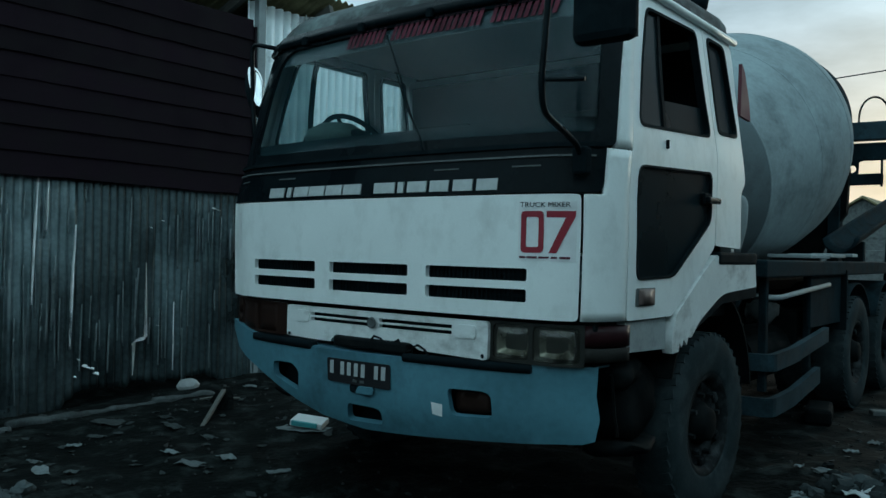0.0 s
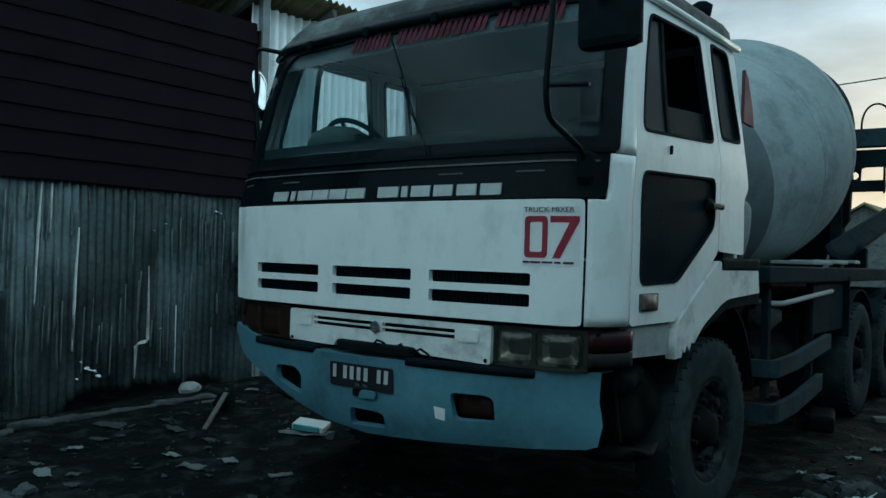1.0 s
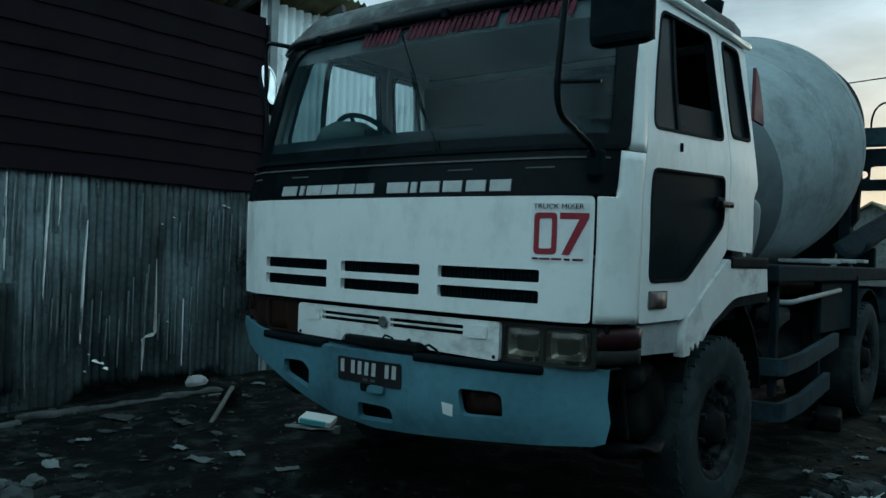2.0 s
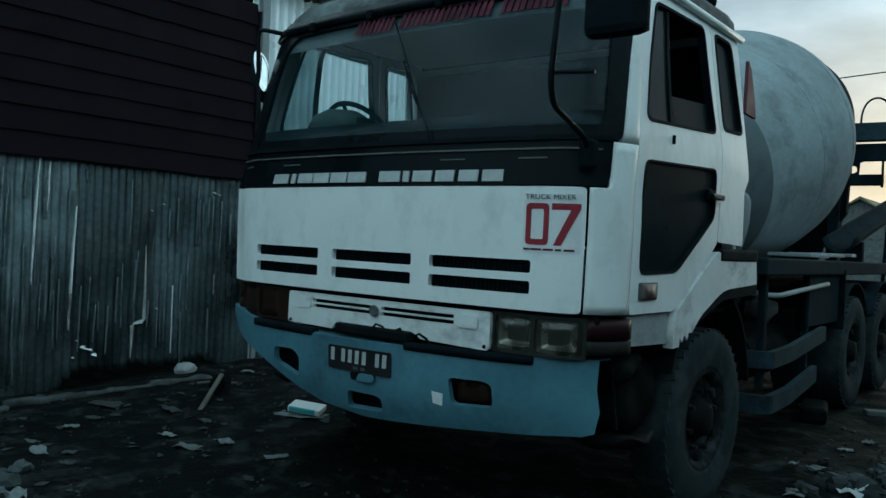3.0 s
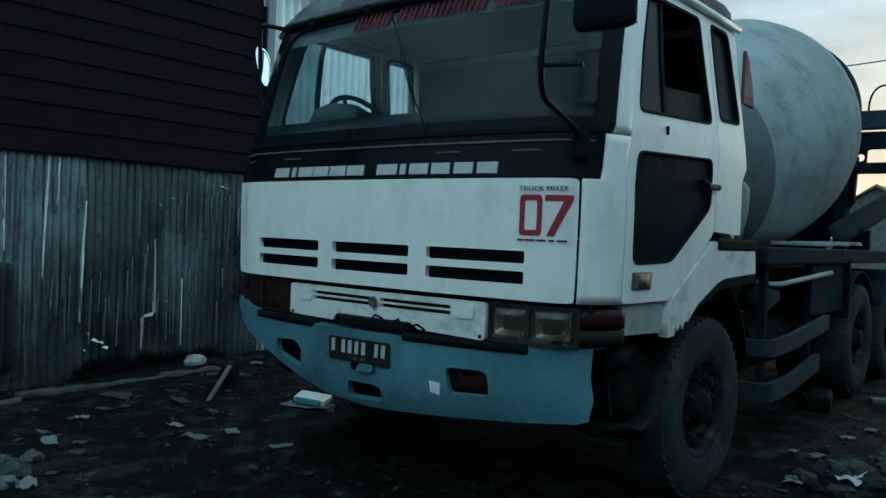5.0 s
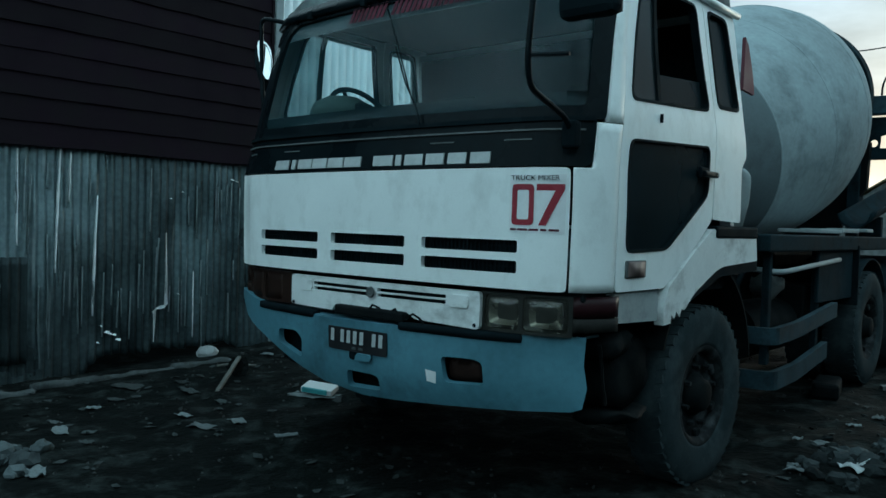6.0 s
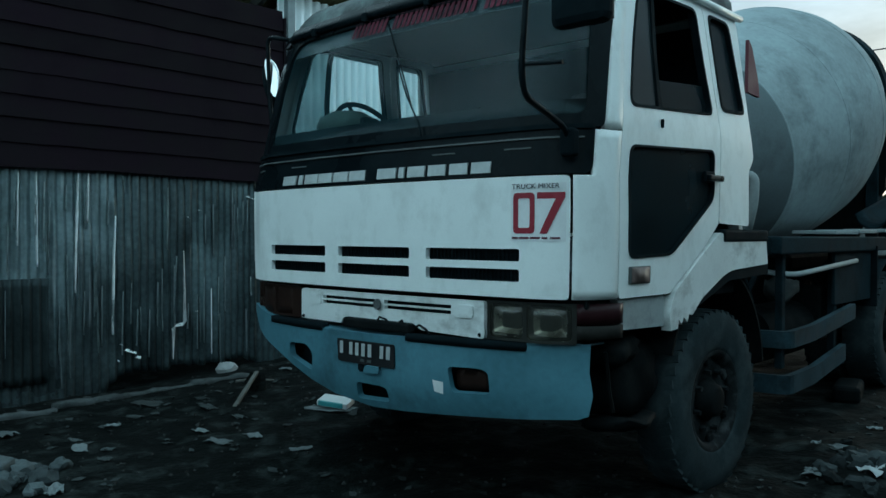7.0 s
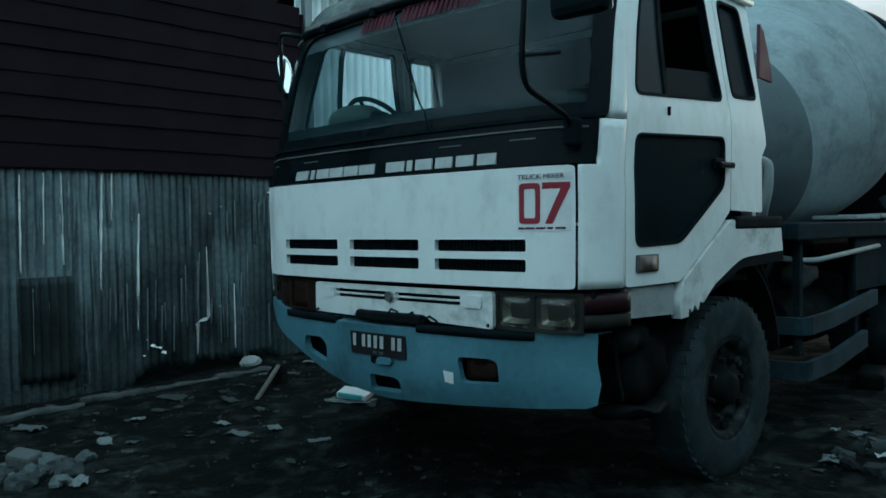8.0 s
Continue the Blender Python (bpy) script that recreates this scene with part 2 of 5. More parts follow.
ZINC_LIGHT = mat("light_zinc_sheet", (0.92, 0.97, 0.98), 0.34, metal=0.2, scale=2.0, vary=0.10, bump=0.12, fine=25, stain=(0.50, 0.58, 0.60), stain_amt=0.5, stain_scale=1.4, streak=4.0, spec=0.3)
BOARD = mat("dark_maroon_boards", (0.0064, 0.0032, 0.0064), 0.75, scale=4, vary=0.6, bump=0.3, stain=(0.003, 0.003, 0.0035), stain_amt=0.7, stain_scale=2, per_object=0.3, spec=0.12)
ROOF_RUST = mat("rusty_olive_roof_sheet", (0.17, 0.155, 0.085), 0.8, scale=5, vary=0.4, bump=0.3, stain=(0.06, 0.045, 0.028), stain_amt=0.7, stain_scale=3, spec=0.2)
PALE_SHEET = mat("pale_torn_plastic", (0.42, 0.46, 0.47), 0.6, scale=6, vary=0.2, bump=0.3, stain=(0.15, 0.16, 0.16), stain_amt=0.6, stain_scale=7)
# pale zinc for torn metal, and for highlights painted on the folds
BARE_GLINT = mat("torn_zinc_and_glint", (0.93, 0.96, 0.96), 0.35, metal=0.15, scale=9, vary=0.2, bump=0.2)
RIB_SHEEN = mat("rib_sheen_zinc", (0.30, 0.35, 0.36), 0.4, metal=0.5, scale=9, vary=0.4, bump=0.2, stain=(0.06, 0.07, 0.07), stain_amt=0.8, stain_scale=6)
MUD_CONCRETE = mat("muddy_concrete", (0.085, 0.096, 0.098), 0.95, scale=4, vary=0.5, bump=0.6, stain=(0.012, 0.013, 0.012), stain_amt=0.9, stain_scale=3.6, spec=0.1)
POST = mat("grey_weathered_post", (0.30, 0.34, 0.35), 0.7, scale=8, vary=0.2, bump=0.2, stain=(0.12, 0.13, 0.13), stain_amt=0.5, spec=0.2)
WOOD = mat("grey_weathered_wood", (0.13, 0.13, 0.12), 0.85, scale=7, vary=0.35, bump=0.3, stain=(0.05, 0.045, 0.035), stain_amt=0.6, spec=0.15)
CONCRETE = mat("stained_concrete", (0.12, 0.13, 0.13), 0.9, scale=5, vary=0.35, bump=0.4, stain=(0.02, 0.02, 0.019), stain_amt=0.85, stain_scale=3, spec=0.15)
SOIL = mat("damp_dark_soil", (0.0045, 0.0058, 0.0056), 0.9, scale=1.6, vary=0.6, bump=1.0, fine=26, stain=(0.046, 0.055, 0.053), stain_amt=0.75, stain_scale=5.2, bump_dist=0.03, spec=0.06)
STONE = mat("dusty_rubble", (0.042, 0.05, 0.052), 0.9, scale=9, vary=0.4, bump=0.5, stain=(0.008, 0.009, 0.009), stain_amt=0.85, stain_scale=8, per_object=0.7, spec=0.06)
PALE_RUBBLE = mat("pale_rubble", (0.085, 0.10, 0.104), 0.9, scale=9, vary=0.4, bump=0.5, stain=(0.02, 0.023, 0.023), stain_amt=0.8, stain_scale=8, per_object=0.5, spec=0.06)
PAPER = mat("dirty_white_litter", (0.17, 0.195, 0.20), 0.8, scale=9, vary=0.3, bump=0.25, stain=(0.06, 0.065, 0.063), stain_amt=0.8, stain_scale=11, per_object=0.5, spec=0.15)
DULL_SCRAP = mat("mud_caked_scrap", (0.055, 0.064, 0.064), 0.9, scale=9, vary=0.4, bump=0.3, stain=(0.015, 0.017, 0.016), stain_amt=0.8, stain_scale=9, per_object=0.4, spec=0.1)
TEAL = mat("teal_printed_card", (0.13, 0.40, 0.42), 0.7, scale=9, vary=0.2, bump=0.1)
WIRE = mat("black_cable", (0.02, 0.02, 0.022), 0.6, vary=0.2, bump=0.0)


# ---- geometry helpers ----
def to_mesh(name, bm, material, smooth=False, flip=True):
    if flip:
        bmesh.ops.recalc_face_normals(bm, faces=bm.faces)
    me = bpy.data.meshes.new(name)
    bm.to_mesh(me)
    bm.free()
    if smooth:
        for p in me.polygons:
            p.use_smooth = True
    me.materials.append(material)
    return me


def part(name, bm, material, parent=None, label="", smooth=False):
    ob = new(name, to_mesh(name, bm, material, smooth))
    ob.parent = parent
    if label:
        ob["label"] = label
    return ob


def thing(name, label, category, group="", kind=""):
    return tagged(new(name), label, category, group, kind)


def box(bm, c, s, bevel=0.0, m=None, seg=2):
    """A bevelled block of size s round c; m turns it about c."""
    t = Matrix.Translation(c) @ (m or Matrix()) @ Matrix.Diagonal((*s, 1))
    r = bmesh.ops.create_cube(bm, size=1.0, matrix=t)
    if bevel:
        es = list({e for v in r["verts"] for e in v.link_edges})
        bmesh.ops.bevel(bm, geom=es, offset=bevel, segments=seg, profile=0.5, affect="EDGES")
    return bm


def block(c, s, bevel=0.0, m=None):
    return box(bmesh.new(), c, s, bevel, m)


def cyl(bm, a, b, r, r2=None, n=20, caps=True):
    a, b = Vector(a), Vector(b)
    d = b - a
    m = Matrix.Translation((a + b) / 2) @ d.to_track_quat("Z", "Y").to_matrix().to_4x4()
    bmesh.ops.create_cone(bm, cap_ends=caps, segments=n, radius1=r, radius2=r if r2 is None else r2, depth=d.length, matrix=m)
    return bm


def rod(a, b, r, r2=None, n=16):
    return cyl(bmesh.new(), a, b, r, r2, n)


def tube(bm, pts, r, n=10, closed=False):
    """A round bar swept along points, with its bends mitred."""
    pts = [Vector(p) for p in pts]
    rings, up = [], None
    for i, p in enumerate(pts):
        if closed:
            d = (pts[(i + 1) % len(pts)] - pts[i - 1]).normalized()
        else:
            d = ((pts[i + 1] - p) if i + 1 < len(pts) else (p - pts[i - 1])).normalized()
            if 0 < i < len(pts) - 1:
                d = ((pts[i + 1] - p).normalized() + (p - pts[i - 1]).normalized()).normalized()
        if up is None:
            up = d.orthogonal().normalized()
        up = (up - d * up.dot(d)).normalized()
        w = d.cross(up)
        rings.append([bm.verts.new(p + r * (math.cos(6.28319 * k / n) * up + math.sin(6.28319 * k / n) * w)) for k in range(n)])
    pairs = list(zip(rings, rings[1:] + rings[:1])) if closed else list(zip(rings, rings[1:]))
    for a, b in pairs:
        for k in range(n):
            bm.faces.new((a[k], a[(k + 1) % n], b[(k + 1) % n], b[k]))
    if not closed:
        bm.faces.new(rings[0])
        bm.faces.new(rings[-1])
    return bm


def rounded(pts, r, n=4):
    """A path with its inner corners rounded."""
    pts = [Vector(p) for p in pts]
    res = [pts[0]]
    for a, p, b in zip(pts, pts[1:], pts[2:]):
        u, v = (a - p), (b - p)
        k = min(r, u.length * 0.45, v.length * 0.45)
        s, e = p + u.normalized() * k, p + v.normalized() * k
        res += [s.lerp(p, i / n).lerp(p.lerp(e, i / n), i / n) for i in range(n + 1)]
    return res + [pts[-1]]


def lathe(bm, profile, n=48, m=None):
    """Turns (radius, height) pairs round z."""
    rings = []
    for r, h in profile:
        ring = []
        for k in range(n):
            a = 2 * math.pi * k / n
            p = Vector((r * math.cos(a), r * math.sin(a), h))
            ring.append(bm.verts.new(m @ p if m else p))
        rings.append(ring)
    for a, b in zip(rings, rings[1:]):
        for k in range(n):
            bm.faces.new((a[k], a[(k + 1) % n], b[(k + 1) % n], b[k]))
    return bm


def round_poly(pts, r=0.04, n=4):
    """A closed plane outline with its corners rounded; r may be a list."""
    res = []
    for i, p in enumerate(pts):
        a, p, b = Vector(pts[i - 1]), Vector(p), Vector(pts[(i + 1) % len(pts)])
        k = r[i] if isinstance(r, (list, tuple)) else r
        if not k:
            res.append(tuple(p))
            continue
        u, v = a - p, b - p
        k = min(k, u.length * 0.45, v.length * 0.45)
        s, e = p + u.normalized() * k, p + v.normalized() * k
        res += [tuple(s.lerp(p, j / n).lerp(p.lerp(e, j / n), j / n)) for j in range(n + 1)]
    return res


def inside(p, poly):
    c = False
    for (x1, y1), (x2, y2) in zip(poly, poly[1:] + poly[:1]):
        if (y1 > p[1]) != (y2 > p[1]) and p[0] < (x2 - x1) * (p[1] - y1) / (y2 - y1) + x1:
            c = not c
    return c


def sheet(surface, outline, holes=(), step=0.08, thick=0.02, lift=0.0):
    """A panel of some thickness, laid on surface(u, v), with real openings; lift raises it off the surface."""
    from mathutils.geometry import delaunay_2d_cdt
    vs, es = [], []
    for poly in (outline, *holes):
        k0 = len(vs)
        dense = []
        for a, b in zip(poly, list(poly[1:]) + [poly[0]]):
            k = max(1, int((Vector(b) - Vector(a)).length / step))
            dense += [Vector(a).lerp(Vector(b), i / k) for i in range(k)]
        vs += dense
        es += [(k0 + i, k0 + (i + 1) % len(dense)) for i in range(len(dense))]
    u0, u1 = min(p[0] for p in outline), max(p[0] for p in outline)
    v0, v1 = min(p[1] for p in outline), max(p[1] for p in outline)
    nu, nv = max(1, int((u1 - u0) / step)), max(1, int((v1 - v0) / step))
    for i in range(1, nu):
        for j in range(1, nv):
            p = (u0 + (u1 - u0) * (i + 0.13 * (j % 2)) / nu, v0 + (v1 - v0) * j / nv)
            if inside(p, list(outline)) and not any(inside(p, list(h)) for h in holes):
                vs.append(Vector(p))
    v2, _, tris, *_ = delaunay_2d_cdt(vs, es, [], 0, 1e-5)
    keep = []
    for t in tris:
        c = ((v2[t[0]][0] + v2[t[1]][0] + v2[t[2]][0]) / 3, (v2[t[0]][1] + v2[t[1]][1] + v2[t[2]][1]) / 3)
        if inside(c, list(outline)) and not any(inside(c, list(h)) for h in holes):
            keep.append(t)
    bm = bmesh.new()
    top, bot = {}, {}
    for t in keep:
        for i in t:
            if i not in top:
                u, v = v2[i]
                p = surface(u, v)
                nrm = (surface(u + 0.004, v) - p).cross(surface(u, v + 0.004) - p).normalized()
                top[i], bot[i] = bm.verts.new(p + nrm * lift), bm.verts.new(p + nrm * (lift - thick))
    count = {}
    for t in keep:
        bm.faces.new([top[i] for i in t])
        bm.faces.new([bot[i] for i in reversed(t)])
        for a, b in zip(t, (*t[1:], t[0])):
            count[(a, b)] = 1
    for a, b in count:
        if (b, a) not in count:
            bm.faces.new((top[b], top[a], bot[a], bot[b]))
    return bm


def smooth_flat(ob, angle=40):
    """Smooth shading that keeps hard edges."""
    me = ob.data
    for p in me.polygons:
        p.use_smooth = True
    me.set_sharp_from_angle(angle=radians(angle))
    return ob


def words(text, size, material, name, parent, m, width=None, label="", depth=0.002):
    """Lettering as a thin raised mesh, fitted to a width."""
    cu = bpy.data.curves.new(name, "FONT")
    cu.body, cu.size, cu.extrude = text, size, depth
    cu.align_x, cu.align_y = "CENTER", "CENTER"
    tmp = bpy.data.objects.new(name, cu)
    scene.collection.objects.link(tmp)
    me = bpy.data.meshes.new_from_object(tmp.evaluated_get(bpy.context.evaluated_depsgraph_get()))
    bpy.data.objects.remove(tmp)
    if width:
        w = max(v.co.x for v in me.vertices) - min(v.co.x for v in me.vertices)
        for v in me.vertices:
            v.co.x *= width / w
    me.materials.clear()
    me.materials.append(material)
    ob = new(name, me)
    ob.parent, ob.matrix_basis = parent, m
    if label:
        ob["label"] = label
    return ob


# ---- setting: ground, shed wall, roof ----
def ground_z(x, y):
    """Uneven yard: a little lower towards the shed and the front, rising to the rear."""
    def bump_at(cx, cy, sx, sy, h):
        return h * math.exp(-((x - cx) / sx) ** 2 - ((y - cy) / sy) ** 2)
    far = math.exp(-(x * x + y * y) / 900)
    z = -0.085 + 0.018 * max(-2, min(y, 6)) * far
    z += bump_at(-1.7, 1.6, 1.2, 1.0, 0.07) + bump_at(-4.4, 0.3, 0.5, 1.6, -0.10) + bump_at(1.75, 3.0, 0.5, 0.9, 0.04)
    z += bump_at(-3.7, 1.0, 0.16, 3.0, 0.03)
    near = math.exp(-((x - 0.5) ** 2 + (y - 1.5) ** 2) / 60)
    p = Vector((x, y, 0))
    z += near * (0.05 * noise.noise(p * 0.9) + 0.028 * noise.noise(p * 3.1) + 0.014 * noise.noise(p * 9.0))
    return z


def axis_steps(a, b, fine):
    far = [1.0, 2.5, 5, 9, 16, 30, 60, 120, 300, 700]
    k = int((b - a) / fine)
    return [a - d for d in reversed(far)] + [a + (b - a) * i / k for i in range(k + 1)] + [b + d for d in far]


bm = bmesh.new()
gx, gy = axis_steps(-5.2, 3.6, 0.045), axis_steps(-2.6, 7.5, 0.05)
rows_v = [[bm.verts.new((x, y, ground_z(x, y))) for x in gx] for y in gy]
for r0, r1 in zip(rows_v, rows_v[1:]):
    for i in range(len(gx) - 1):
        bm.faces.new((r0[i], r0[i + 1], r1[i + 1], r1[i]))
tagged(part("ground", bm, SOIL, smooth=True), "dark damp bare soil yard with uneven clods", "ground", kind="structure")

WALL_X = -4.16


def corrugated(y0, y1, z0, z1, x, pitch=0.076, depth=0.014, per=8, dents=0.0, seed=1, nz=10, foot=None, sharp=0):
    """One corrugated sheet standing in the plane of x, with waves along y and some dents; it has a real thickness."""
    b = bmesh.new()
    ny = int((y1 - y0) / pitch * per)
    layers = []
    for off in (0.0, -0.0025):
        grid = []
        for j in range(nz + 1):
            row = []
            for i in range(ny + 1):
                y = y0 + (y1 - y0) * i / ny
                zb = foot(y) if foot else z0
                z = zb + (z1 - zb) * j / nz
                w = depth * math.cos(2 * math.pi * (y - y0) / pitch)
                if sharp:       # broad crests with narrow grooves between them
                    w = depth * (1 - 2 * (0.5 - 0.5 * w / depth) ** sharp)
                w += dents * (noise.noise(Vector((y * 1.7, z * 1.1, seed))) * 0.6 + noise.noise(Vector((y * 5, z * 2.3, seed + 9))) * 0.4)
                row.append(b.verts.new((x + w + off, y, z)))
            grid.append(row)
        layers.append(grid)
    for k, g in enumerate(layers):
        for r0, r1 in zip(g, g[1:]):
            for i in range(ny):
                f = (r0[i], r0[i + 1], r1[i + 1], r1[i])
                b.faces.new(f if k == 0 else tuple(reversed(f)))
    for i in range(ny):
        for j in (0, nz):
            b.faces.new((layers[0][j][i], layers[0][j][i + 1], layers[1][j][i + 1], layers[1][j][i]))
    return b


def torn_foot(y):
    """The sheets' lower edge, rotted away along one stretch."""
    k = max(0.0, min(1.0, (y - 0.35) / 0.35)) * max(0.0, min(1.0, (2.5 - y) / 0.5))
    return -0.26 + k * (0.27 + 0.05 * noise.noise(Vector((y * 4.3, 3, 1))) + 0.03 * noise.noise(Vector((y * 13, 8, 1))))


shed = tagged(new("wall_shed"), "shed wall of corrugated metal sheets with maroon boards above", "wall", kind="structure")
y = -3.2
k = 0
while y < 10.0:
    w = 0.80
    part("sheet", corrugated(y, y + w, -0.26, 1.90, WALL_X + 0.004 * (k % 2), dents=0.030, seed=k, nz=30, foot=torn_foot), ZINC_DARKER if k == 5 else ZINC_PALER if k in (3, 4) else ZINC_DARK, shed, "dented dark weathered zinc sheet", True)
    y += w - 0.04
    k += 1
y = 2.46
k = 0
while y < 10.5:
    part("sheet", corrugated(y, y + 0.84, 1.75, 3.95 + 0.02 * (k % 2), WALL_X - 0.10 + 0.004 * (k % 2), 0.115, 0.040, 14, dents=0.006, seed=40 + k, nz=8, sharp=2.5), ZINC_LIGHT, shed, "pale blue-grey corrugated zinc sheet", True)
    y += 0.80
    k += 1
# a torn, bent seam of bare metal
bm = bmesh.new()
path = [(1.290, 1.14), (1.296, 0.80), (1.300, 0.50), (1.298, 0.435), (1.22, 0.425), (1.176, 0.41), (1.182, 0.36), (1.172, 0.09)]
w0 = [0.006, 0.014, 0.021, 0.024, 0.026, 0.028, 0.018, 0.010]
left = [bm.verts.new((WALL_X + 0.030 + 0.012 * (k % 2), yy - w, zz - (0.025 if 2 < k < 6 else 0))) for k, ((yy, zz), w) in enumerate(zip(path, w0))]
right = [bm.verts.new((WALL_X + 0.022, yy + w, zz + (0.012 if 2 < k < 6 else 0))) for k, ((yy, zz), w) in enumerate(zip(path, w0))]
for k in range(len(path) - 1):
    bm.faces.new((left[k], left[k + 1], right[k + 1], right[k]))
bmesh.ops.solidify(bm, geom=list(bm.faces), thickness=0.002)
part("torn_seam", bm, BARE_GLINT, shed, "torn bent strip of bare metal")


def crease(y0, z0, y1, z1, w, seed):
    """A rib folded sharp: a slim ridge that thins out at both ends, coloured as a sky glint."""
    b = bmesh.new()
    n = 22
    rows = []
    for i in range(n + 1):
        t = i / n
        k = w * math.sin(math.pi * (0.06 + 0.88 * t)) ** 0.6 * (0.75 + 0.5 * noise.noise(Vector((t * 7, seed, 0))))
        yy = y0 + (y1 - y0) * t + 0.003 * noise.noise(Vector((t * 4, seed, 5)))
        zz = z0 + (z1 - z0) * t
        rows.append([b.verts.new(c) for c in ((WALL_X + 0.012, yy - k, zz), (WALL_X + 0.040, yy, zz), (WALL_X + 0.012, yy + k, zz))])
    for a, c in zip(rows, rows[1:]):
        for q in range(2):
            b.faces.new((a[q], a[q + 1], c[q + 1], c[q]))
        b.faces.new((a[2], a[0], c[0], c[2]))
    b.faces.new(rows[0])
    b.faces.new(rows[-1])
    return b


for k, (ya, za, yb, zb, w, bright) in enumerate((
        (-0.085, 1.83, -0.078, 1.02, 0.017, 1), (0.272, 1.86, 0.240, 0.78, 0.018, 1), (0.361, 1.84, 0.351, 1.40, 0.012, 1),
        (0.606, 1.47, 0.578, 0.38, 0.018, 1), (1.214, 1.09, 1.185, 0.55, 0.008, 0), (1.592, 0.76, 1.595, 0.10, 0.012, 1),
        (1.511, 0.88, 1.509, 0.22, 0.006, 0), (0.166, 1.12, 0.195, 0.03, 0.007, 0), (0.321, 0.79, 0.312, 0.40, 0.006, 0),
        (0.479, 0.83, 0.476, 0.29, 0.007, 0), (1.680, 0.87, 1.668, 0.43, 0.006, 0), (2.02, 1.66, 2.012, 1.21, 0.005, 0),
        (1.861, 1.61, 1.861, 1.15, 0.005, 0), (0.10, 0.51, 0.12, -0.05, 0.008, 0), (0.68, 1.84, 0.694, 1.68, 0.006, 0),
        (-0.42, 1.80, -0.43, 0.95, 0.014, 1), (-0.23, 1.82, -0.24, 1.20, 0.012, 1), (-0.02, 1.75, -0.03, 1.15, 0.009, 0), (-0.31, 1.40, -0.32, 0.98, 0.008, 0), (0.43, 1.20, 0.42, 0.60, 0.009, 0), (-0.60, 1.75, -0.62, 0.60, 0.014, 1))):
    part("crease", crease(ya, za, yb, zb, w, k), BARE_GLINT if bright else RIB_SHEEN, shed, "sharp fold with a painted sky glint", True)
rng = random.Random(8)
for k in range(46):
    ya = -0.85 + 3.1 * (k + rng.random()) / 46
    za = rng.choice((1.80, 1.70, 1.10, 0.90, 0.75)) - rng.uniform(0.0, 0.25)
    part("crease", crease(ya, za, ya + rng.uniform(-0.012, 0.012), za - rng.uniform(0.18, 0.62), rng.uniform(0.003, 0.0065), 40 + k), RIB_SHEEN, shed, "", True)
for ya, za, r in ((0.826, 0.14, 0.030), (0.79, 0.19, 0.022), (0.72, 0.216, 0.030), (0.75, 0.20, 0.020), (2.03, 1.69, 0.022), (2.085, 1.675, 0.016), (1.434, 0.54, 0.016), (0.63, 0.133, 0.014), (1.46, 1.54, 0.012), (1.34, 1.47, 0.012), (0.66, 0.28, 0.012)):
    bm = bmesh.new()
    tip = bm.verts.new((WALL_X + 0.055, ya + rng.uniform(-0.4, 0.4) * r, za - 0.3 * r))
    base = [bm.verts.new((WALL_X + 0.014, ya + dy * r, za + dz * r)) for dy, dz in ((-1.0, 0.2), (-0.2, 0.7), (0.9, 0.4), (0.5, -0.3))]
    for q in range(4):
        bm.faces.new((base[q], base[(q + 1) % 4], tip))
    bm.faces.new(base)
    part("torn_fleck", bm, BARE_GLINT, shed, "small torn fleck of bare metal")
# a darker patch sheet nailed low on the wall
part("patch_sheet", corrugated(-0.46, 0.0, 0.02, 0.92, WALL_X + 0.040, dents=0.012, seed=71, nz=12), PATCH, shed, "rusty dark patch sheet", True)
# overlapping boards over the sheets
z = 1.86
k = 0
while z < 3.6:
    h = 0.20 + 0.012 * math.sin(k * 2.1)
    bm = bmesh.new()
    n = 60
    ring = []
    for i in range(n + 1):
        yy = -4.2 + (2.43 + 4.2) * i / n
        sag = 0.010 * noise.noise(Vector((yy * 0.8, k * 3.7, 0))) + 0.006 * noise.noise(Vector((yy * 3, k, 4)))
        lean = 0.008 * noise.noise(Vector((yy * 0.6, k * 1.9, 7)))
        x0 = WALL_X + 0.06
        ring.append([bm.verts.new(c) for c in ((x0 + 0.034 + lean, yy, z + sag), (x0 + 0.012 + lean, yy, z + h + 0.03 + sag), (x0 - 0.010 + lean, yy, z + h + 0.03 + sag), (x0 + 0.010 + lean, yy, z + sag))])
    for a, b in zip(ring, ring[1:]):
        for q in range(4):
            bm.faces.new((a[q], a[(q + 1) % 4], b[(q + 1) % 4], b[q]))
    bm.faces.new(ring[0])
    bm.faces.new(ring[-1])
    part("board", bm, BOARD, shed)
    z += h
    k += 1
part("corner_board", block((WALL_X + 0.055, 2.445, 2.74), (0.10, 0.03, 1.76), 0.004), BOARD, shed)
part("post", block((WALL_X - 0.03, 2.60, 1.95), (0.08, 0.10, 4.3), 0.006), POST, shed, "pale grey weathered post")
part("rail", block((WALL_X - 0.16, 6.4, 3.3), (0.06, 8.0, 0.09), 0.006), WOOD, shed)
# unseen rear and end walls, added to shut light out of the shed
bm = bmesh.new()
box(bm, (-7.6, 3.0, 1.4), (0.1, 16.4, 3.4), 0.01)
part("back_wall", bm, BOARD, shed, "unseen rear shed wall added to keep the inside dark")
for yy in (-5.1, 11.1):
    part("end_wall", block((-5.9, yy, 1.5), (3.5, 0.1, 3.6), 0.01), BOARD, shed, "unseen shed end wall added to keep the inside dark")
